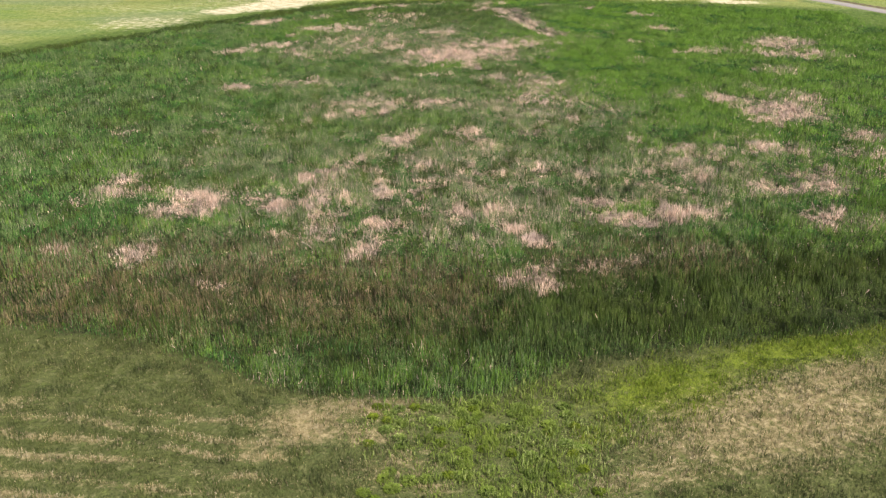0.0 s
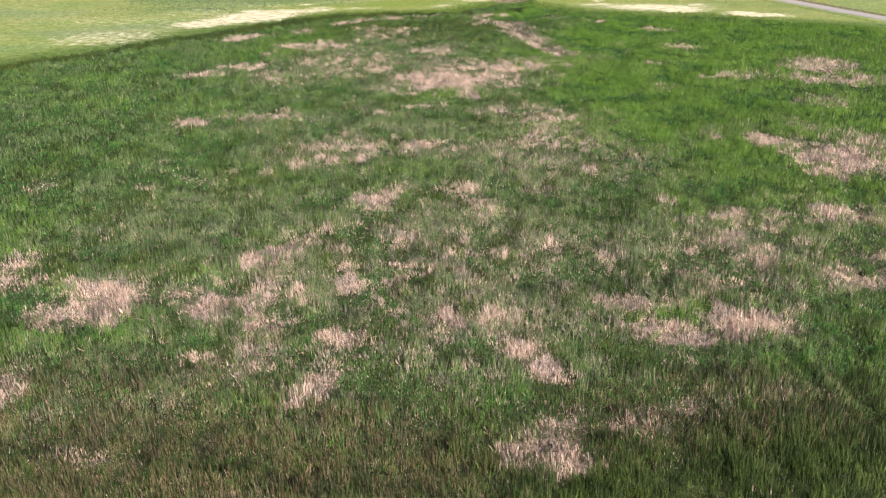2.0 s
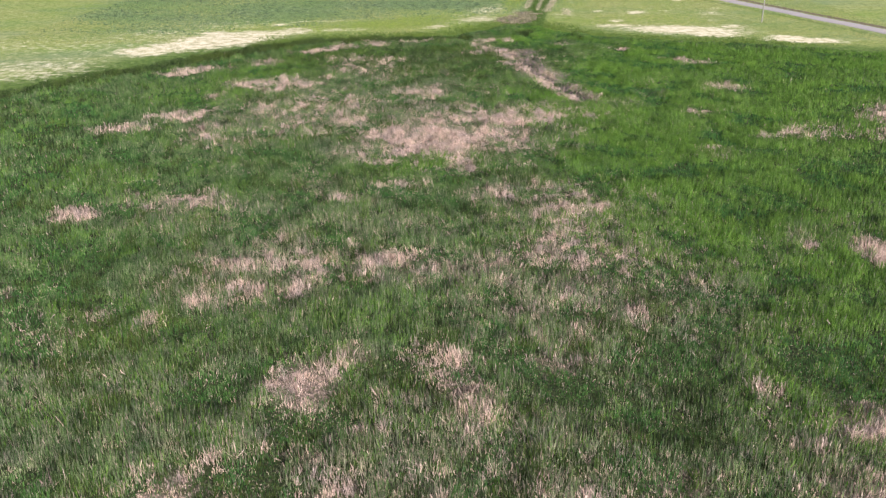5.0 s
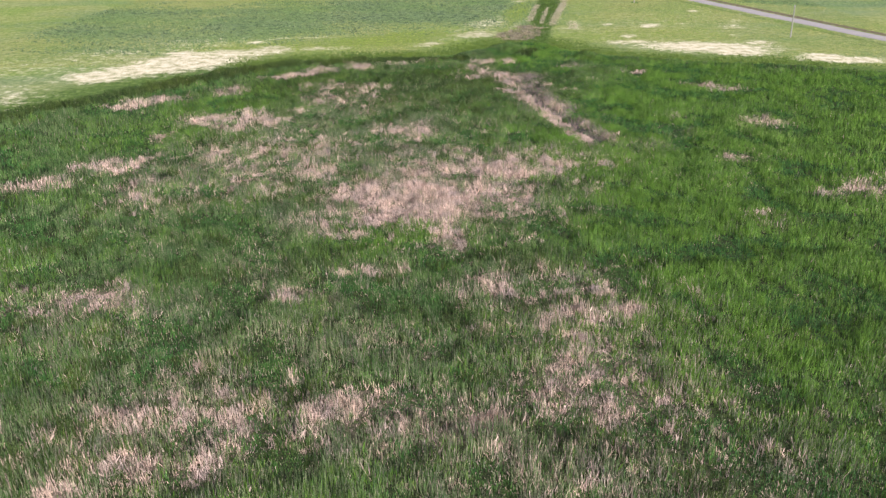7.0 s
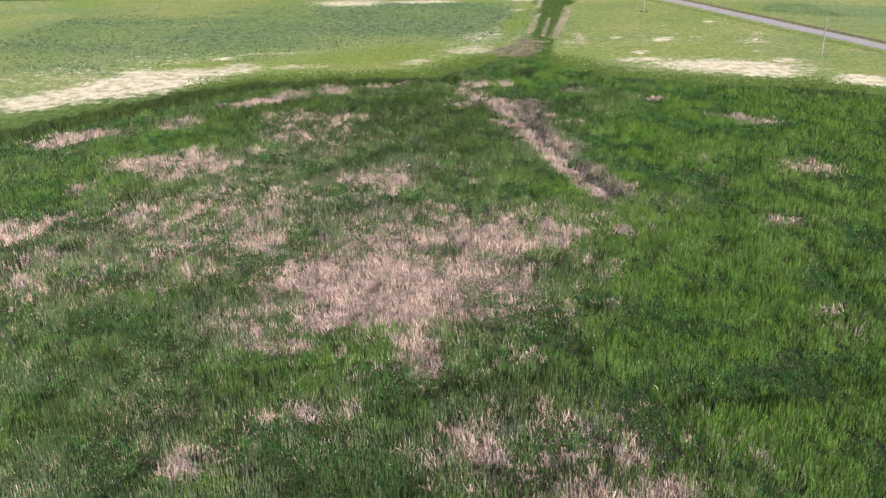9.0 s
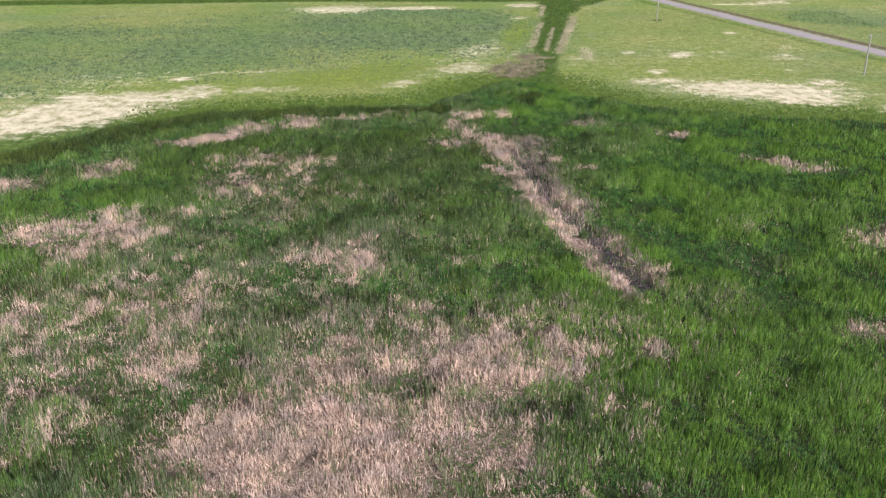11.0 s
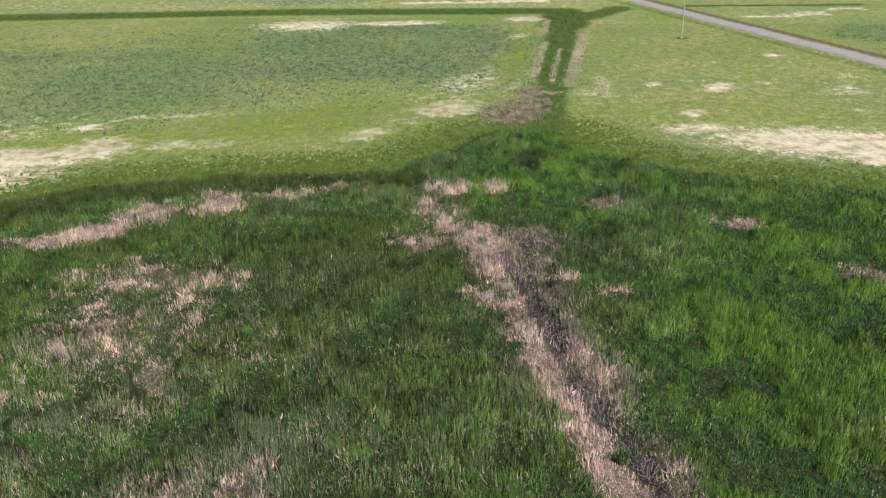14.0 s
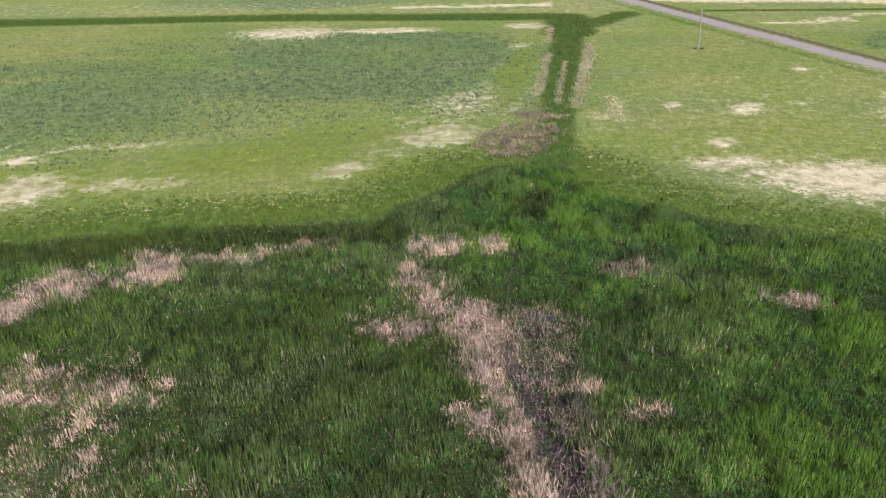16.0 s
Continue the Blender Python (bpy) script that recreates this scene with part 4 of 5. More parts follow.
# thin dry turf
stroke("bare", 55, 345, 95, 385, 24, 0.2, 1.2)
stroke("bare", 42, 345, 54, 420, 7, 0.12, 1.2)
stroke("bare", 6, 342, 20, 372, 9, 0.38, 1.2)
stroke("bare", -130, 500, 60, 505, 14, 0.28, 1.2)
stroke("yellow", -20, 336, 22, 352, 6, 0.55, 1.2)
stroke("yellow", -48, 322, 8, 332, 5, 0.5, 1.2)
stroke("yellow", 44, 345, 70, 350, 9, 0.4, 1.2)
stroke("yellow", -70, 455, 20, 462, 6, 0.5, 1.2)
stroke("yellow", 24, 380, 35, 440, 3, 0.5, 1.2)
stroke("yellow", 46, 380, 52, 430, 5, 0.3, 1.2)
# the crop beyond the marsh
stand("sage", -48.7, 380.2, 25.0, 40.7, -12, 0.75, 0.7)
stand("sage", -3.3, 411.5, 33.7, 42.9, 21, 1.00, 0.7)
stand("sage", 8.3, 424.5, 20.0, 27.6, 5, 1.00, 0.7)
stand("yellow", -34.7, 330.7, 11.4, 6.6, 3, 0.40)
stand("yellow", -7.2, 340.0, 22.6, 9.7, 34, 0.70)
stand("yellow", 28.0, 396.0, 34.5, 3.2, 81, 0.70)
stand("sage", -77.4, 371.7, 38.7, 38.7, 4, 0.70, 0.8)
stand("sage", -30.3, 394.8, 47.6, 32.7, -4, 0.70, 0.8)
stroke("sage", -40, 520, 40, 560, 20, 0.8, 0.5)
stroke("sage", 130, 430, 170, 420, 16, 0.8, 0.5)
# the near shore: dry grass, weeds, yellow-green grass
stand("straw", -0.3, 46.7, 1.1, 0.3, 3, 0.60)
stand("straw", 13.8, 48.1, 4.0, 1.1, 13, 0.60)
stand("straw", -3.0, 49.3, 2.3, 1.2, 8, 0.50)
stand("straw", -12.3, 50.8, 1.2, 0.5, -8, 0.70)
stand("straw", 16.6, 51.8, 2.1, 1.3, 9, 0.60)
stand("straw", -5.2, 52.9, 2.1, 0.7, -10, 0.75)
stand("straw", -9.7, 54.3, 2.5, 2.2, 17, 0.95)
stand("straw", 24.8, 54.7, 9.6, 4.3, 20, 0.85)
stand("straw", -5.4, 56.7, 3.8, 1.1, 3, 0.85)
stand("straw", -31.9, 57.2, 1.2, 0.6, 5, 0.50)
stand("straw", 31.5, 60.5, 5.4, 1.9, 28, 0.80)
stand("weedy", 4.7, 48.4, 5.4, 2.4, -0, 1.00)
stand("weedy", 4.6, 54.3, 7.0, 3.9, 6, 1.00)
stand("yellow", 11.5, 53.2, 2.7, 1.0, 40, 0.50)
stand("yellow", 18.0, 58.9, 5.9, 3.1, 24, 0.95)
stand("yellow", 30.0, 65.1, 9.0, 2.0, 18, 0.95)
pale(37.0, 418.5, 30.5, 374.7, 0.6, 1)
pale(39.4, 408.0, 33.4, 368.0, 0.4, 0.9)
pale(48.1, 429.9, 36.4, 365.8, 0.8, 1)
pale(41.3, 457.4, 38.3, 434.2, 0.6, 1)
pale(30.9, 461.7, 40.8, 459.5, 0.8, 0.9)
pale(28.3, 360.2, 33.0, 359.4, 0.8, 1)
pale(43.4, 372.3, 42.0, 357.9, 1.0, 0.6)

SHORE = [(-105, 209), (-79, 244), (-43, 297), (-31, 303), (-16, 308), (-4, 309), (6, 311), (12, 318), (17.5, 328), (23, 332), (31, 331),
         (34, 321), (42, 313), (50, 308), (61, 304), (82, 300), (95, 292), (115, 282), (185, 240), (185, 90), (70, 78), (39.3, 69.5), (33.4, 67.1),
         (24.8, 65.8), (14.8, 63.4), (10.5, 62.3), (6.6, 58.9), (2.2, 57.1), (-3.4, 57.5), (-9.4, 57.7), (-13.1, 59), (-17.1, 61.5), (-25.5, 66.4), (-38.8, 69.2), (-60, 70), (-170, 72), (-170, 130)]


def inside(px, py, ring):
    """Signed metres to a closed line: positive inside it."""
    odd, d = np.zeros(px.shape, bool), np.full(px.shape, 1e9)
    for (ax, ay), (bx, by) in zip(ring, ring[1:] + ring[:1]):
        cross = (ay > py) != (by > py)
        odd ^= cross & (px < (bx - ax) * (py - ay) / (by - ay + 1e-12) + ax)
        k = np.clip(((px - ax) * (bx - ax) + (py - ay) * (by - ay)) / ((bx - ax) ** 2 + (by - ay) ** 2), 0, 1)
        d = np.minimum(d, np.hypot(px - ax - k * (bx - ax), py - ay - k * (by - ay)))
    return np.where(odd, d, -d)


FIELDS["sage"] = np.clip(FIELDS["sage"] + (drift(GX, GY * 1.7, 26.0, 95, 3) - 0.5) * 1.3 * (FIELDS["sage"] > 0.02), 0, 1)
FIELDS["shore"] = inside(GX + (WX - GX) * 0.5, GY + (WY - GY) * 0.5, SHORE)
ROAD_A, ROAD_B = (45.0, 621.0), (145.0, 255.0)
ROAD_W = 2.5
rd = np.array(ROAD_B) - np.array(ROAD_A)
rd = rd / np.hypot(*rd)
FIELDS["road"] = (GX - ROAD_A[0]) * -rd[1] + (GY - ROAD_A[1]) * rd[0]
FIELDS["tall"] = np.maximum(FIELDS["tall"], np.clip(1.2 - np.abs(FIELDS["road"] + 6.2) / 1.6, 0, 0.55))
FIELDS["soil"] = np.maximum(FIELDS["soil"], np.clip(2.0 - np.abs(FIELDS["road"] - 5.0) / 0.9, 0, 1))


def swaths(x, y):
    """Rows of cut straw on the near shore: how strong they are there, and the row's own profile."""
    rows = 0.5 + 0.5 * np.sin((y + 0.167 * x + 1.6 * drift(x, y, 5.0, 87, 2)) * 2 * np.pi / 2.1)
    return np.clip((-8 - x) / 5, 0, 1) * np.clip((57.5 - y) / 3, 0, 1) * np.clip((y - 38) / 4, 0, 1) * np.clip((x + 70) / 20, 0, 1) * np.clip(2.6 * drift(x, y * 2.5, 4.0, 89, 3) - 0.45, 0.2, 1.0), rows


def at(kind, x, y):
    i = np.clip(np.rint((x - X0) / STEP).astype(int), 0, GX.shape[1] - 1)
    j = np.clip(np.rint((y - Y0) / STEP).astype(int), 0, GX.shape[0] - 1)
    return FIELDS[kind][j, i]


def level(x, y):
    """Height of the ground."""
    z = (drift(x, y, 14.0, 21, 3) - 0.5) * 0.35
    z = z - 0.5 * np.clip(at("mud", x, y), 0, 1)
    r = at("road", x, y)
    z = z * np.clip((np.abs(r) - 4) / 6, 0, 1) - 0.45 * np.exp(-((r + 6.4) / 1.2) ** 2) + 0.35 * np.exp(-((r - 5.4) / 1.0) ** 2)
    return z


def billow(x, y):
    """The broad mounds of the reeds, from 0 to 1."""
    return np.clip((drift(x + 0.5 * y, y * 0.8 - 0.2 * x, 4.6, 31, 2) - 0.5) * 2.4 + 0.5, 0, 1)


def planted(x, y):
    """How far the marsh goes on to its sides."""
    return np.clip((118 - np.abs(x - 5) + 26 * (drift(x, y, 17.0, 23, 3) - 0.5)) / 6, 0, 1)


# ---- ground: one sheet to the horizon ----
def build_ground():
    near_x, near_y = np.arange(-170, 190.01, 1.0), np.concatenate([np.arange(34, 78, 0.4), np.arange(78, 560.01, 1.0)])
    grow = np.array([4, 12, 30, 70, 160, 350, 800, 1800, 3600.0])
    xs = np.concatenate([near_x[0] - grow[::-1], near_x, near_x[-1] + grow])
    ys = np.concatenate([near_y[0] - grow[::-1], near_y, near_y[-1] + grow])
    gx, gy = np.meshgrid(xs, ys)
    x, y = gx.ravel(), gy.ravel()
    inner = (x >= X0) & (x <= X1) & (y >= Y0) & (y <= Y1)
    z = np.where(inner, level(x, y), 0.0)
    n = len(xs)
    j, i = np.meshgrid(np.arange(len(ys) - 1), np.arange(n - 1), indexing="ij")
    a = (j * n + i).ravel()
    quads = np.stack([a, a + 1, a + n + 1, a + n], 1)
    me = bpy.data.meshes.new("ground")
    me.vertices.add(len(x))
    me.vertices.foreach_set("co", np.stack([x, y, z], 1).astype(np.float32).ravel())
    me.loops.add(quads.size)
    me.loops.foreach_set("vertex_index", quads.astype(np.int32).ravel())
    me.polygons.add(len(quads))
    me.polygons.foreach_set("loop_start", (np.arange(len(quads)) * 4).astype(np.int32))
    me.polygons.foreach_set("use_smooth", np.ones(len(quads), bool))
    me.update()
    me.validate()
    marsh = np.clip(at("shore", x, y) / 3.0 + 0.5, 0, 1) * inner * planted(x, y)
    strength, rows = swaths(x, y)
    straw = np.maximum(np.clip(at("straw", x, y), 0, 1), strength * rows ** 2 * 0.9)
    straw = np.maximum(straw, np.maximum(0.7 * at("pale", x, y), 0.3 * at("weed", x, y))) * inner
    for name, v in (("bare", at("bare", x, y) * inner * (y > 90)), ("straw", straw), ("turf", np.clip((112 - y + 40 * (drift(x, y, 15.0, 27, 3) - 0.5)) / 16, 0, 1)), ("yellow", at("yellow", x, y) * inner), ("dead", at("dead", x, y) * inner), ("tall", at("tall", x, y) * inner), ("sage", at("sage", x, y) * inner),
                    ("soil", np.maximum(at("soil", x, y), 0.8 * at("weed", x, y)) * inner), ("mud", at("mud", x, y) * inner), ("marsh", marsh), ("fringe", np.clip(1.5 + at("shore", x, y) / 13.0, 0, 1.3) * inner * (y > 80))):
        me.attributes.new(name, "FLOAT", "POINT").data.foreach_set("value", v.astype(np.float32))
    me.materials.append(M_GROUND)
    return tagged(new("ground", me), "flat prairie ground of pale salty soil, short grass and marsh litter", "ground", kind="structure")


build_ground()


def build_road():
    bm = bmesh.new()
    side = Vector((-rd[1], rd[0], 0))
    profile = ((-3.4, -0.25), (-ROAD_W, 0.16), (-1.5, 0.24), (0.0, 0.28), (1.5, 0.24), (ROAD_W, 0.16), (3.4, -0.25))
    rows = []
    for k in range(97):
        c = Vector((*ROAD_A, 0)) + Vector((*rd, 0)) * (k * 4.0)
        wob = 0.25 * math.sin(k * 0.7) + 0.15 * math.sin(k * 1.9)
        rows.append([bm.verts.new(c + side * (o + (wob if abs(o) > 2 else 0)) + Vector((0, 0, h))) for o, h in profile])
    for a, b in zip(rows, rows[1:]):
        for k in range(len(profile) - 1):
            bm.faces.new((a[k], a[k + 1], b[k + 1], b[k]))
    bmesh.ops.recalc_face_normals(bm, faces=bm.faces)
    me = bpy.data.meshes.new("road")
    bm.to_mesh(me)
    bm.free()
    me.materials.append(M_ROAD)
    return tagged(new("road", me), "straight pale grey gravel road with grassy verges", "road", kind="structure")


build_road()


# ---- plants ----
rng = np.random.default_rng(7)


def scatter(x0, x1, y0, y1, per_m2):
    n = int((x1 - x0) * (y1 - y0) * per_m2)
    return rng.uniform(x0, x1, n), rng.uniform(y0, y1, n)


def blades(name, x, y, h, w, lean, material, label, category, blow=(0.0, 0.0), droop=0.5, sunk=0.03):
    """One object of free-standing blades: a leaf each, widest past its middle, that bends over towards its tip."""
    n = len(x)
    z = level(x, y) - sunk
    face, toward, tip = rng.uniform(0, 2 * np.pi, n), rng.uniform(0, 2 * np.pi, n), np.abs(rng.normal(0, 1, n)) * lean
    ox, oy = np.cos(face) * w * 0.5, np.sin(face) * w * 0.5
    bx, by = np.cos(toward) * tip + blow[0], np.sin(toward) * tip + blow[1]
    out = np.minimum(np.hypot(bx, by), 1.2) / np.maximum(np.hypot(bx, by), 1e-6)
    bx, by = bx * out, by * out
    far_out = np.hypot(bx, by)
    mz = 0.62 * np.sqrt(1 - (0.6 * far_out) ** 2)
    tz = mz + 0.38 * np.clip(1 - droop * far_out * 1.6, -0.4, 1)
    co = np.empty((n, 4, 3), np.float32)
    co[:, 0] = np.stack([x, y, z], 1)
    co[:, 1] = np.stack([x - ox + bx * h * 0.37, y - oy + by * h * 0.37, z + mz * h], 1)
    co[:, 2] = np.stack([x + bx * h * 0.85, y + by * h * 0.85, z + tz * h], 1)
    co[:, 3] = np.stack([x + ox + bx * h * 0.37, y + oy + by * h * 0.37, z + mz * h], 1)
    tri = (np.arange(n)[:, None] * 4 + np.array([0, 1, 3, 1, 2, 3])[None]).astype(np.int32)
    me = bpy.data.meshes.new(name)
    me.vertices.add(n * 4)
    me.vertices.foreach_set("co", co.ravel())
    me.loops.add(n * 6)
    me.loops.foreach_set("vertex_index", tri.ravel())
    me.polygons.add(n * 2)
    me.polygons.foreach_set("loop_start", (np.arange(n * 2) * 3).astype(np.int32))
    me.update()
    me.materials.append(material)
    return tagged(new(name, me), label, category, kind="stuff")


def tufts(name, x, y, h, w, material, label, category):
    """One object of low grass tufts: each a small uneven three-sided mound of its own."""
    n = len(x)
    z = level(x, y) - 0.03
    turn = rng.uniform(0, 2 * np.pi, n)
    co = np.empty((n, 4, 3), np.float32)
    for k in range(3):
        a, r = turn + k * 2.0944 + rng.normal(0, 0.25, n), w * rng.uniform(0.6, 1.4, n)
        co[:, k] = np.stack([x + np.cos(a) * r, y + np.sin(a) * r, z], 1)
    co[:, 3] = np.stack([x + rng.normal(0, 0.25, n) * w, y + rng.normal(0, 0.25, n) * w, z + h], 1)
    tri = (np.arange(n)[:, None] * 4 + np.array([0, 1, 3, 1, 2, 3, 2, 0, 3])[None]).astype(np.int32)
    me = bpy.data.meshes.new(name)
    me.vertices.add(n * 4)
    me.vertices.foreach_set("co", co.ravel())
    me.loops.add(n * 9)
    me.loops.foreach_set("vertex_index", tri.ravel())
    me.polygons.add(n * 3)
    me.polygons.foreach_set("loop_start", (np.arange(n * 3) * 3).astype(np.int32))
    me.polygons.foreach_set("use_smooth", np.ones(n * 3, bool))
    me.update()
    me.materials.append(material)
    return tagged(new(name, me), label, category, kind="stuff")


def canopy(x, y):
    """How high the reeds stand, from 0 to 1: mounds of some metres with smaller tufts and hollows in them."""
    c = 0.42 * (0.5 + (billow(x, y) - 0.5) / 2.4) + 0.38 * drift(x, y * 0.85, 1.5, 35, 2) + 0.20 * drift(x, y * 0.85, 0.6, 39, 1)
    return np.clip((c - 0.5) * 3.0 + 0.5, 0, 1)


def stalks(name, x, y, h, w, lean, material, label, category, blow=(0.0, 0.0), sunk=0.03):
    """One object of standing stalks: each rises from a point and ends in a slanting tuft."""
    n = len(x)
    z = level(x, y) - sunk
    face, toward, tip = rng.uniform(0, 2 * np.pi, n), rng.uniform(0, 2 * np.pi, n), np.abs(rng.normal(0, 1, n)) * lean
    ox, oy = np.cos(face) * w * 0.5, np.sin(face) * w * 0.5
    bx, by = np.cos(toward) * tip + blow[0], np.sin(toward) * tip + blow[1]
    out = np.minimum(np.hypot(bx, by), 0.9) / np.maximum(np.hypot(bx, by), 1e-6)
    bx, by = bx * out * h, by * out * h
    tz = np.sqrt(np.maximum(h * h - bx * bx - by * by, (0.3 * h) ** 2))
    spear = rng.random(n) < 0.5
    foot, head = np.where(spear, 0.5, 0.0), np.where(spear, 0.0, 1.0)
    co = np.empty((n, 3, 3), np.float32)
    co[:, 0] = np.stack([x - ox * foot * 2, y - oy * foot * 2, z], 1)
    co[:, 1] = np.stack([x + bx - ox * head, y + by - oy * head, z + tz], 1)
    low = rng.uniform(0.6, 0.85, n)
    co[:, 2] = np.where(spear[:, None], np.stack([x + ox, y + oy, z], 1), np.stack([x + bx * 0.8 + ox, y + by * 0.8 + oy, z + tz * low], 1))
    me = bpy.data.meshes.new(name)
    me.vertices.add(n * 3)
    me.vertices.foreach_set("co", co.ravel())
    me.loops.add(n * 3)
    me.loops.foreach_set("vertex_index", np.arange(n * 3, dtype=np.int32))
    me.polygons.add(n)
    me.polygons.foreach_set("loop_start", (np.arange(n) * 3).astype(np.int32))
    c, b = canopy(x, y), billow(x, y)
    slope = 0.32 * np.stack([(c - canopy(x + 0.3, y)) / 0.3, (c - canopy(x, y + 0.3)) / 0.3, np.zeros(n)], 1)
    slope += 0.75 * np.stack([(b - billow(x + 0.5, y)) / 0.5, (b - billow(x, y + 0.5)) / 0.5, np.zeros(n)], 1)
    me.attributes.new("slope", "FLOAT_VECTOR", "POINT").data.foreach_set("vector", np.repeat(np.clip(slope, -0.55, 0.55), 3, axis=0).astype(np.float32).ravel())
    me.update()
    me.materials.append(material)
    return tagged(new(name, me), label, category, kind="stuff")


def thin_out(x, full, gone):
    """Chance to keep a plant: all along the middle of the marsh, fewer out to its sides."""
    return np.clip(1.0 - (np.abs(x - 8) - full) / (gone - full), 0.30, 1.0)


def plant_marsh():
    x, y = scatter(-120, 130, 56, 334, 74)
    keep = (at("shore", x, y) > rng.normal(0.3, 0.5, len(x))) & (rng.random(len(x)) < thin_out(x, 32, 72) * planted(x, y))
    x, y = x[keep], y[keep]
    far = thin_out(x, 32, 72) ** -0.6
    dd, lu, dk = at("dead", x, y), at("lush", x, y), at("dark", x, y)
    shore, mud = at("shore", x, y), at("mud", x, y)
    lump = canopy(x, y)
    clump = np.clip((0.6 * drift(x, y, 2.0, 41, 3) + 0.4 * drift(x, y, 0.7, 43, 2) - 0.5) * 2.2 + 0.5, 0, 1)
    lu = np.maximum(lu, np.clip((drift(x, y, 6.0, 57, 3) - 0.54) * 6, 0, np.where((x < 20) | (y < 150), 0.4, 0.8)))
    # small blobs of dark rush put the shade of hollows into the colour
    dk = np.maximum(dk, np.clip((drift(x, y * 0.8, 2.6, 59, 2) - 0.60) * 6, 0, 0.5) * (1 - 0.9 * np.clip(at("lush", x, y), 0, 1)))
    # reeds get lighter to the right, colour standing in for light on that side
    lighter = np.clip((x - 26 - 8 * drift(x, y, 9.0, 63, 2)) / 22, 0, 0.9) * np.clip((265 - y) / 20, 0, 1) * np.clip((y - 82) / 10, 0, 1)
    dk, lu = dk * (1 - lighter), lu * (1 - 0.5 * lighter)
    back = np.clip(0.05 + 0.05 * (y < 150) + 0.03 * ((y > 165) & (x < 16)) + 0.6 * (drift(x, y, 7.0, 51, 3) - 0.45), 0.02, 0.3) * (1 - 0.9 * np.clip(lu, 0, 1)) * (1 - 0.8 * np.clip(dk * 1.6, 0, 1))
    p_dead = np.clip((dd + (clump - 0.5) * 1.1 - 0.29) / 0.55, 0, np.where(dd > 0.85, 0.97, 0.92)) * (dd > 0.02)
    p_dead = np.maximum(p_dead, np.maximum(back * thin_out(x, 32, 72) + 0.14 * at("thin", x, y), dd * 0.55))
    gully = np.clip(at("grey", x, y), 0, 1) * (1 - 0.75 * np.clip((dd - 0.6) / 0.3, 0, 1))
    p_dead = p_dead * (1 - 0.65 * gully)
    u = rng.random(len(x))
    keep = (rng.random(len(x)) > 0.85 * np.clip((0.40 - drift(x, y * 0.8, 0.75, 33, 2)) * 7, 0, 1)) & (rng.random(len(x)) > mud * 1.1)
    keep = keep | (rng.random(len(x)) < gully * 0.9 - mud * 0.55)
    is_brown = (rng.random(len(x)) < at("brown", x, y) * (0.35 + 0.8 * clump)) & (u > dd * 0.9) & keep
    is_grey = ~is_brown & (rng.random(len(x)) < gully * 0.85) & (u > dd * 0.75) & keep
    is_dead = (u < p_dead) & keep & ~is_grey & ~is_brown
    is_grey_or_brown = is_grey | is_brown
    is_dark = ~is_dead & ~is_grey_or_brown & (rng.random(len(x)) < dk) & keep
    # the lower the canopy, the more dark stalks: the hollows' shade as plant colour
    is_hollow_shade = ~is_dead & ~is_dark & ~is_grey_or_brown & (rng.random(len(x)) < np.clip((0.44 - 0.5 * lump - 0.5 * billow(x, y)) * 3.0, 0.03, 0.85)) & keep
    is_grey_or_brown = is_grey_or_brown | is_hollow_shade
    p_pale = np.clip(np.maximum(dd, at("thin", x, y)) * 0.85 + 0.08 * (y < 175) + 0.5 * (drift(x, y, 3.0, 53, 3) - 0.5), 0, 0.72) * (1 - 0.5 * np.clip(at("lush", x, y), 0, 1)) * np.clip((y - 76) / 14, 0, 1)
    is_pale = ~is_dead & ~is_dark & ~is_grey_or_brown & (rng.random(len(x)) < p_pale) & keep
    is_grey_or_brown = is_grey_or_brown | is_pale
    is_lush = ~is_dead & ~is_dark & ~is_grey_or_brown & (rng.random(len(x)) < lu) & keep
    is_lightened = ~is_dead & ~is_dark & ~is_lush & ~is_grey_or_brown & (rng.random(len(x)) < lighter) & keep
    is_sedge = ~is_lightened & ~is_dead & ~is_dark & ~is_lush & ~is_grey_or_brown & keep
    tall_by = (0.26 + 1.2 * lump) * np.clip(np.where(y < 110, 0.75, 0.40) + shore / 6.0, 0.3, 1.0) * rng.uniform(0.72, 1.15, len(x))
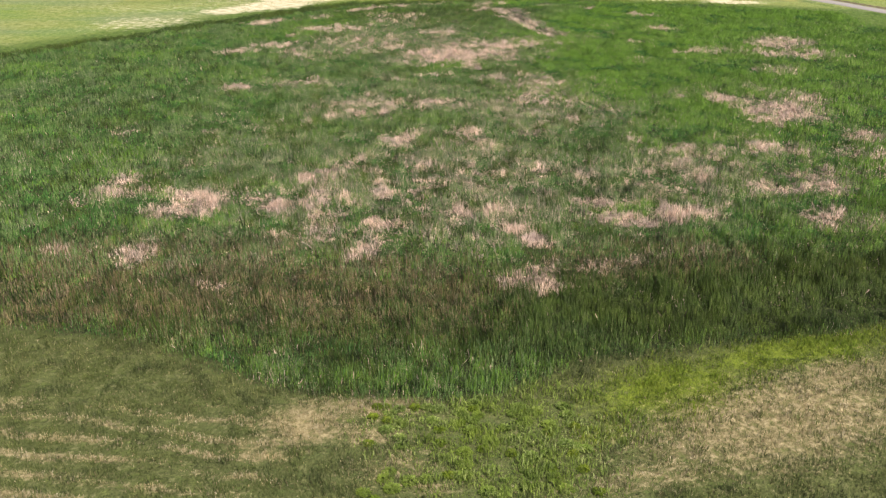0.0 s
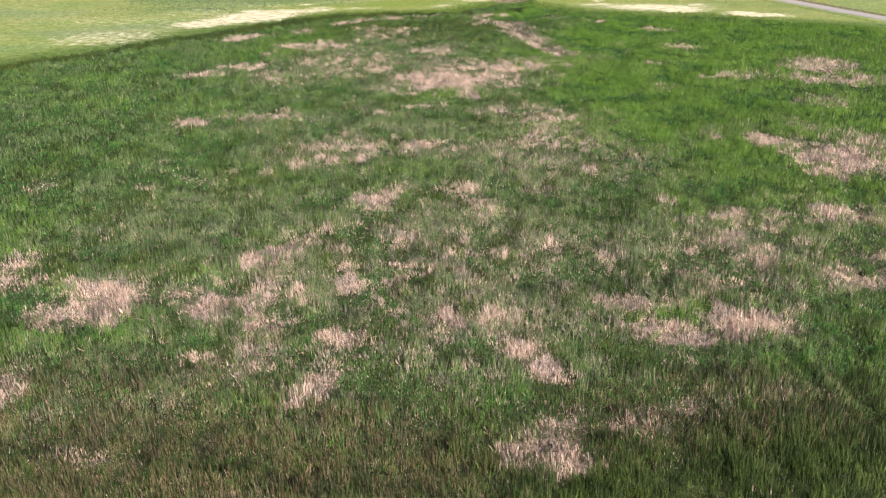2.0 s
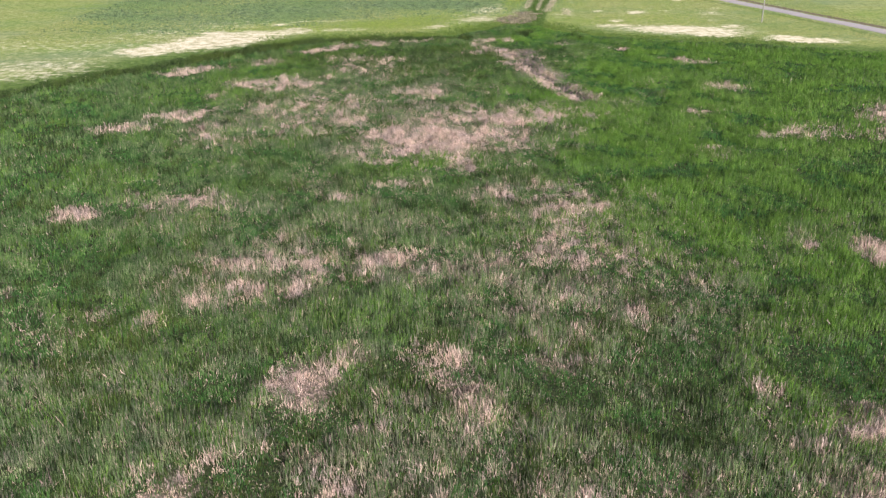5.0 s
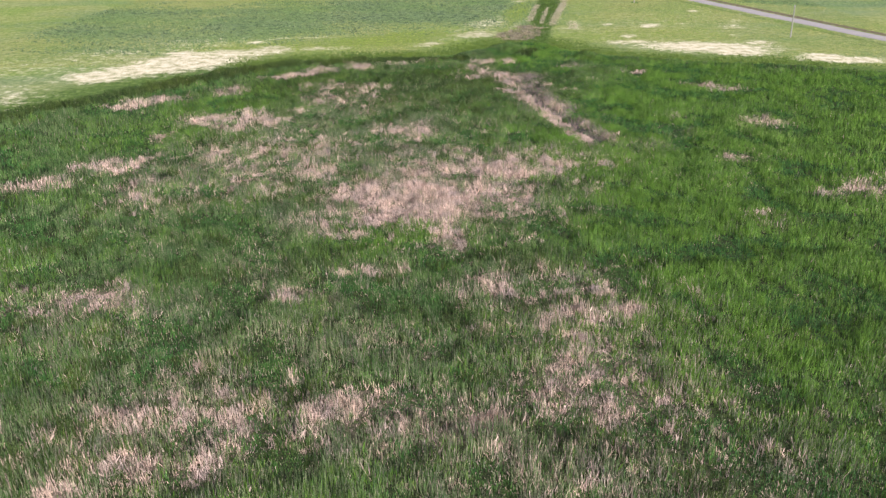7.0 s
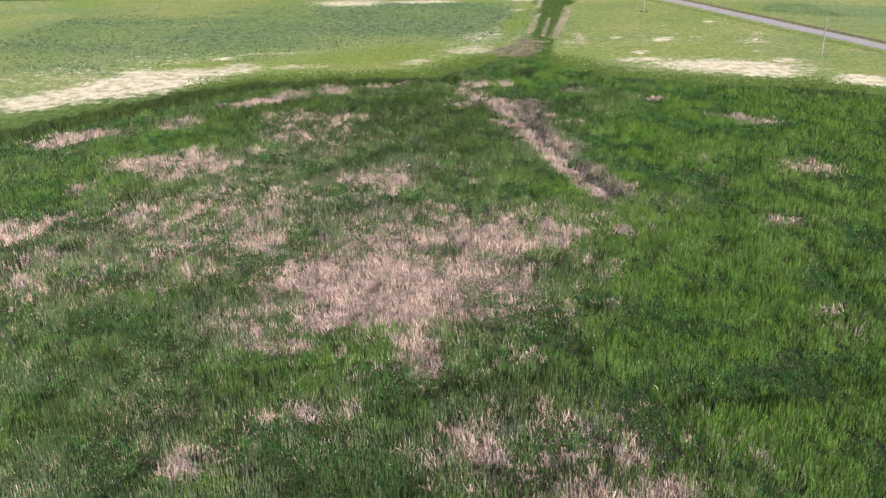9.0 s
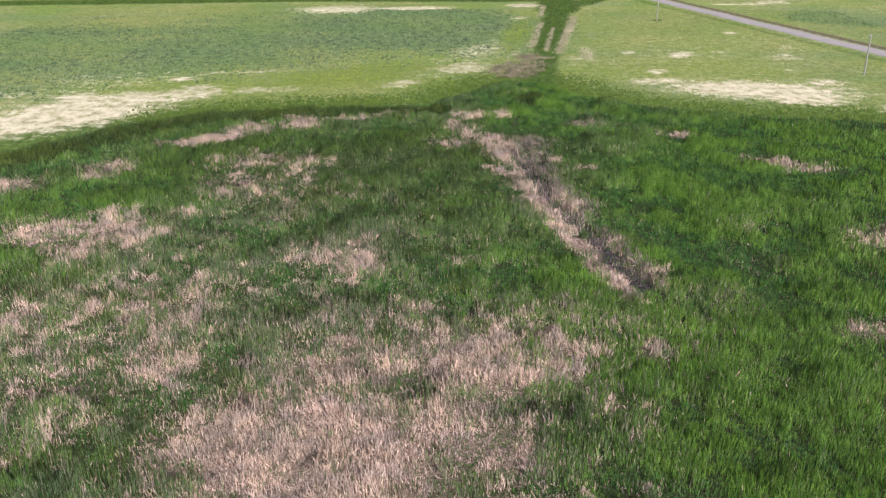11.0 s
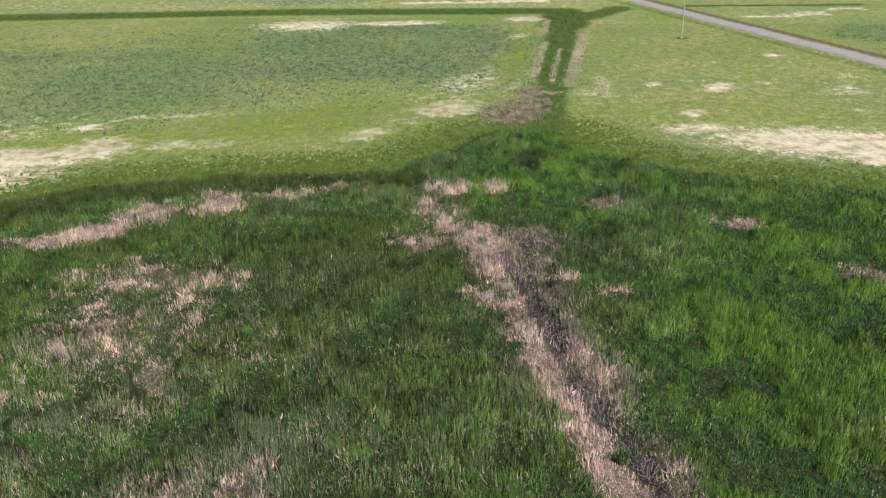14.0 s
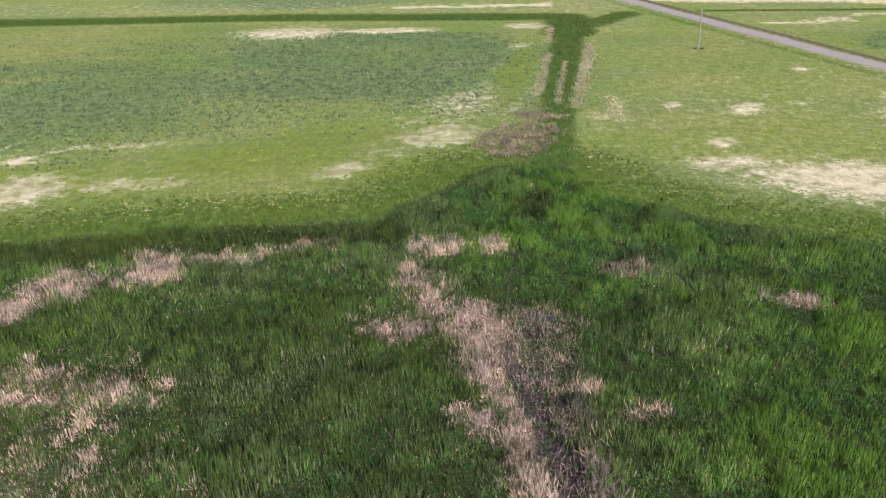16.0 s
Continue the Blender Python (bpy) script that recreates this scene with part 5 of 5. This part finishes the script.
    for name, sel, h, w, lean, mat, label, blow in (
            ("sedge_reeds", is_sedge, 1.0, 0.055, 0.13, M_SEDGE, "grey-green sedges and young reeds standing in the marsh", (0.0, 0.0)),
            ("lightened_reeds", is_lightened, 1.0, 0.055, 0.18, M_LIGHTENED, "reeds on the right side, brightness put into their lighter green", (0.03, 0.0)),
            ("lush_reed_grass", is_lush, 0.95, 0.046, 0.24, M_LUSH, "lush bright green reed grass bent by the wind", (0.06, 0.03)),
            ("pale_sedges", is_pale, 1.0, 0.050, 0.16, M_PALE, "pale grey-green half-dry sedges mixed among the reeds", (0.0, 0.0)),
            ("hollow_shade_sedges", is_hollow_shade, 1.0, 0.055, 0.14, M_DEEP, "sedges in the marsh hollows, darkened to put in their shade", (0.0, 0.0)),
            ("rushes_and_hollow_shade", is_dark, 1.2, 0.055, 0.2, M_RUSH, "dark green rushes along the marsh shore, and inside it as shade of hollows", (-0.06, 0.02)),
            ("brown_sedge", is_brown, 1.15, 0.050, 0.2, M_BROWN, "brown-headed sedges among the rushes of the shore", (-0.05, 0.0)),
            ("withered_weeds", is_grey, 0.95, 0.048, 0.6, M_GREY, "withered grey-brown weeds tangled along the muddy gully", (0.0, 0.0)),
            ("dead_reeds", is_dead, 0.82, 0.050, 0.36, M_DEAD, "bleached pinkish tan dead reed stalks in patches", (-0.05, 0.0))):
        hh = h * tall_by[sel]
        if name == "dead_reeds":
            hh = hh * (0.55 + 0.7 * clump[sel])
        if name == "lush_reed_grass":
            some = rng.random(sel.sum()) < 0.3
            x2, y2 = (np.concatenate([v[sel], v[sel][some] + rng.normal(0, 0.08, some.sum())]) for v in (x, y))
            hh, wide = (np.concatenate([v, v[some]]) for v in (hh, w * far[sel]))
            stalks(name, x2, y2, hh * rng.uniform(0.75, 1.15, len(hh)), wide * rng.uniform(0.7, 1.3, len(hh)), lean, mat, label, "reeds", blow)
            continue
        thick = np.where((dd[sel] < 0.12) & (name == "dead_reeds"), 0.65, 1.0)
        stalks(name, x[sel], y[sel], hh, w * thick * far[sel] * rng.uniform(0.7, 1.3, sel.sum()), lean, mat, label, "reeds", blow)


plant_marsh()


def plant_fields():
    # short grass beyond the marsh
    x, y = scatter(-112, 135, 298, 450, 4.2)
    r = at("road", x, y)
    free = (at("shore", x, y) < 0.3) & (np.abs(r) > 4.6) & (at("soil", x, y) < 0.5)
    keep = free & (rng.random(len(x)) > at("bare", x, y) * 1.1)
    x, y = x[keep], y[keep]
    sg, tl, wd = at("sage", x, y), at("tall", x, y), at("weed", x, y)
    lump = drift(x, y, 2.4, 61, 3)
    u = rng.random(len(x))
    near = np.clip(1.3 + at("shore", x, y) / 9.0, 0, 1)
    is_tall, is_weed = tl > 0.4, wd > u
    is_fringe = (rng.random(len(x)) < near) & ~is_tall & ~is_weed
    is_sage = (sg > u) & ~is_tall & ~is_weed & ~is_fringe
    is_yellow = (rng.random(len(x)) < at("yellow", x, y)) & ~is_tall & ~is_weed & ~is_fringe
    is_sage = is_sage & ~is_yellow
    rest = ~is_tall & ~is_weed & ~is_sage & ~is_fringe & ~is_yellow
    for name, sel, h, w, mat, label in (
            ("field_grass", rest, 0.15, 0.26, M_FIELD, "short yellow-green pasture grass on dry soil"),
            ("sage_crop", is_sage, 0.30, 0.30, M_SAGE, "low grey-green crop growing in tufts"),
            ("pasture_grass", is_yellow, 0.16, 0.26, M_PASTURE, "fresh yellow-green pasture grass in patches"),
            ("fringe_grass", is_fringe, 0.36, 0.26, M_FRINGE, "fresh green grass fringing the marsh")):
        some = rng.random(sel.sum()) < 0.25 + 1.3 * lump[sel]
        px, py, high = x[sel][some], y[sel][some], lump[sel][some]
        tufts(name, px, py, h * (0.4 + 1.2 * high) * rng.uniform(0.6, 1.4, len(px)), w * rng.uniform(0.6, 1.5, len(px)), mat, label, "grass")
    # dead weeds at the mouth of the ditch
    x, y = scatter(15, 42, 335, 372, 34)
    keep = at("weed", x, y) * np.clip((drift(x, y, 1.3, 97, 2) - 0.36) * 6, 0, 1) > rng.uniform(0.15, 0.75, len(x))
    x, y = x[keep], y[keep]
    blades("dead_weeds", x, y, 0.8 * (0.2 + 1.1 * drift(x, y, 1.3, 97, 2)), 0.11 * rng.uniform(0.7, 1.3, len(x)), 0.5, M_TAN, "greyish tan dead weeds at the ditch mouth", "weeds")
    # bleached grass along the edges of the ditch
    x, y = scatter(15, 60, 335, 470, 13)
    keep = (at("pale", x, y) > rng.uniform(0.15, 0.75, len(x))) & (at("shore", x, y) < 0.5)
    x, y = x[keep], y[keep]
    blades("bleached_grass", x, y, 0.5 * (0.3 + drift(x, y, 1.6, 93, 2)), 0.10 * rng.uniform(0.7, 1.3, len(x)), 0.6, M_BLEACH, "bleached tan grass along the ditch edges", "grass")
    # tall grass in the ditches
    x, y = scatter(-178, 165, 320, 505, 8.5)
    r = at("road", x, y)
    keep = (at("tall", x, y) - at("weed", x, y) - at("pale", x, y) > rng.uniform(0.2, 0.7, len(x))) & (at("shore", x, y) < 0.5) & (np.abs(r) > 4.8)
    x, y = x[keep], y[keep]
    blades("ditch_grass", x, y, np.where(np.abs(at("road", x, y)) < 9, 0.15, 0.42) * (0.6 + 0.7 * drift(x, y, 3.0, 71, 2)), 0.12 * rng.uniform(0.7, 1.3, len(x)), 0.3, M_DITCH, "tall dark green grass filling the field ditch", "grass", (-0.1, 0))
    # the near shore
    x, y = scatter(-48, 52, 40, 76, 60)
    keep = (at("shore", x, y) < rng.normal(0.2, 0.4, len(x))) & (rng.random(len(x)) < np.clip((50 - np.abs(x - 2)) / 7 + drift(x, y, 6.0, 67, 2) - 0.5, 0, 1) * np.clip((y - 40) / 4, 0, 1))
    x, y = x[keep], y[keep]
    u = rng.random(len(x))
    lump, fine = np.clip((drift(x, y, 1.1, 81, 3) - 0.5) * 1.9 + 0.5, 0, 1), drift(x, y, 0.5, 85, 2)
    in_rows, rows = swaths(x, y)
    p_straw = np.clip(0.04 + 0.5 * np.clip(drift(x, y * 1.6, 2.6, 83, 3) - 0.5, 0, 1) + at("straw", x, y) * (0.45 + 0.9 * fine) + in_rows * (rows ** 2 - 0.05) * 1.2, 0, 0.95)
    straw = u < p_straw * (1 - 0.7 * np.clip(at("yellow", x, y), 0, 1))
    yellow = ~straw & (rng.random(len(x)) < at("yellow", x, y))
    weedy = ~straw & ~yellow & (rng.random(len(x)) < at("weedy", x, y))
    rest = ~straw & ~weedy & ~yellow
    thin = rng.random(len(x)) < np.clip(0.35 + 1.1 * lump, 0, 1)
    lump = lump * (1 - 0.5 * in_rows) + 0.5 * in_rows * rows
    for name, sel, h, w, mat, label in (
            ("dry_grass", straw, 0.24, 0.05, M_STRAW, "dry straw-coloured grass and seed heads"),
            ("shore_weeds", weedy & thin, 0.50, 0.07, M_WEED, "fresh green weeds in clumps on the marsh shore"),
            ("yellow_grass", yellow & thin, 0.40, 0.06, M_YELLOW, "bright yellow-green grass on the marsh shore"),
            ("shore_grass", rest & thin, 0.50, 0.045, M_SHORE, "wispy olive-green grass on the marsh shore")):
        blades(name, x[sel], y[sel], h * (0.2 + 1.5 * lump[sel]) * rng.uniform(0.7, 1.3, sel.sum()), w * rng.uniform(0.7, 1.4, sel.sum()), 0.5, mat, label, "grass")


plant_fields()


# ---- utility poles along the road ----
def part(name, bm, material, parent, label=""):
    me = bpy.data.meshes.new(name)
    bm.to_mesh(me)
    bm.free()
    me.materials.append(material)
    ob = new(name, me)
    ob.parent = parent
    return tagged(ob, label) if label else ob


def tube(bm, m, r0, r1, length, sides=12):
    bmesh.ops.create_cone(bm, cap_ends=True, segments=sides, radius1=r0, radius2=r1, depth=length, matrix=m @ Matrix.Translation((0, 0, length / 2)))


def utility_pole(x, y, height, turn, lean):
    pole = tagged(new("utility_pole"), "weathered grey wooden power pole standing in the pasture by the road", "utility pole", "poles along the road")
    pole.matrix_world = pose(x, y, float(level(np.array([x]), np.array([y]))[0]) - 0.1, lean[0], lean[1], turn)
    bm = bmesh.new()
    tube(bm, Matrix(), 0.19, 0.13, height)
    part("shaft", bm, M_POLE, pole)
    bm = bmesh.new()
    bmesh.ops.create_cube(bm, size=1, matrix=pose(0, 0.17, height - 0.45) @ Matrix.Diagonal((2.2, 0.10, 0.13, 1)))
    bmesh.ops.bevel(bm, geom=bm.edges[:], offset=0.012, segments=1, affect="EDGES")
    arm = part("crossarm", bm, M_POLE, pole)
    for s in (-1, 1):
        bm = bmesh.new()
        tube(bm, look((s * 0.62, 0.13, height - 0.5), (0, 0.13, height - 1.15)) @ pose(0, 0, 0, 180), 0.018, 0.018, 0.9, 6)
        part("brace", bm, M_STEEL, pole)
    for o in (-1.0, 0.45, 1.0):
        bm = bmesh.new()
        for k, (r0, r1, h) in enumerate(((0.02, 0.02, 0.1), (0.055, 0.075, 0.06), (0.05, 0.06, 0.05), (0.03, 0.045, 0.05))):
            tube(bm, Matrix.Translation((o, 0.17, height - 0.385 + 0.055 * k)), r0, r1, h, 10)
        part("insulator", bm, M_GLAZE, pole, "pale porcelain insulator")
    return pole


utility_pole(98.3, 340.0, 8.7, 74, (0.0, 0.0))
utility_pole(72.4, 424.5, 9.2, 74, (0.0, -1.0))


# ---- clumps of weeds on the near shore ----
def weed_clump(name, seed, size, height, leaves, material, label, group, bend=1.0):
    r = np.random.default_rng(seed)
    me = bpy.data.meshes.new(name)
    verts, faces = [], []
    for k in range(leaves):
        a, d = r.uniform(0, 6.283), size * math.sqrt(r.random()) * 0.55
        h = height * r.uniform(0.55, 1.1) * (1.1 - d / size)
        x, y, lean, turn = d * math.cos(a), d * math.sin(a), bend * r.uniform(0.3, 1.1), a + r.normal(0, 0.9)
        ux, uy = math.cos(turn), math.sin(turn)
        w = r.uniform(0.03, 0.06)
        n = len(verts)
        verts += [(x, y, -0.05), (x + ux * h * lean * 0.4 - uy * w, y + uy * h * lean * 0.4 + ux * w, h * 0.7),
                  (x + ux * h * lean, y + uy * h * lean, h * (1.05 - 0.35 * lean)), (x + ux * h * lean * 0.4 + uy * w, y + uy * h * lean * 0.4 - ux * w, h * 0.7)]
        faces += [(n, n + 1, n + 3), (n + 1, n + 2, n + 3)]
    me.from_pydata(verts, [], faces)
    me.materials.append(material)
    return tagged(new(name, me), label, "plant", group)


def weed_clumps():
    r = np.random.default_rng(12)
    kinds = [weed_clump("weed_clump", 3, 0.75, 0.42, 170, M_WEED, "leafy green weed clump on the dry marsh shore", "weed clumps on the shore"),
             weed_clump("weed_clump", 4, 1.0, 0.40, 240, M_WEED, "broad leafy green weed clump on the dry marsh shore", "weed clumps on the shore"),
             weed_clump("weed_clump", 5, 0.65, 0.40, 150, M_YELLOW, "yellow-green weed clump on the dry marsh shore", "weed clumps on the shore")]
    spots = []
    while len(spots) < 64:
        x, y = r.uniform(-5, 11), r.uniform(45.5, 57)
        if all((x - a) ** 2 + (y - b) ** 2 > 0.5 for a, b in spots):
            spots.append((x, y))
    for k, (x, y) in enumerate(spots):
        m = pose(x, y, float(level(np.array([x]), np.array([y]))[0]), 0, 0, r.uniform(0, 360))
        if k < 3:
            kinds[k].matrix_world = m
        else:
            copy_thing(kinds[k % 3], m)


weed_clumps()


# ---- low bushes at the foot of the pole ----
def pole_bushes():
    label = "low dark green bush at the foot of the power pole"
    first = weed_clump("low_bush", 21, 0.8, 0.45, 120, M_DEEP, label, "bushes at the pole", 0.9)
    for k, (x, y) in enumerate(((71.6, 424.2), (73.2, 423.9))):
        m = pose(x, y, float(level(np.array([x]), np.array([y]))[0]), 0, 0, 110 * k)
        if k:
            copy_thing(first, m)
        else:
            first.matrix_world = m


pole_bushes()


# ---- tussocks of tall dark sedge that stand out of the marsh ----
def tussocks():
    label = "tall dark green sedge tussock standing out of the marsh"
    first = weed_clump("sedge_tussock", 8, 0.9, 1.5, 150, M_SEDGE, label, "sedge tussocks in the marsh", 0.35)
    places = ((22.9, 311.5), (12.5, 314.5), (-8.3, 281.0), (-3.0, 262.0), (8.6, 262.5), (-37.5, 250.0), (-33.0, 251.5), (-30.5, 249.0), (-42.0, 249.0),
              (-26.0, 252.0), (0.5, 229.0), (-9.0, 185.0), (-9.5, 172.0), (44.0, 108.0), (36.0, 100.5), (26.0, 245.0))
    for k, (x, y) in enumerate(places):
        m = pose(x, y, float(level(np.array([x]), np.array([y]))[0]), 0, 0, 77 * k)
        if k:
            copy_thing(first, m)
        else:
            first.matrix_world = m


tussocks()
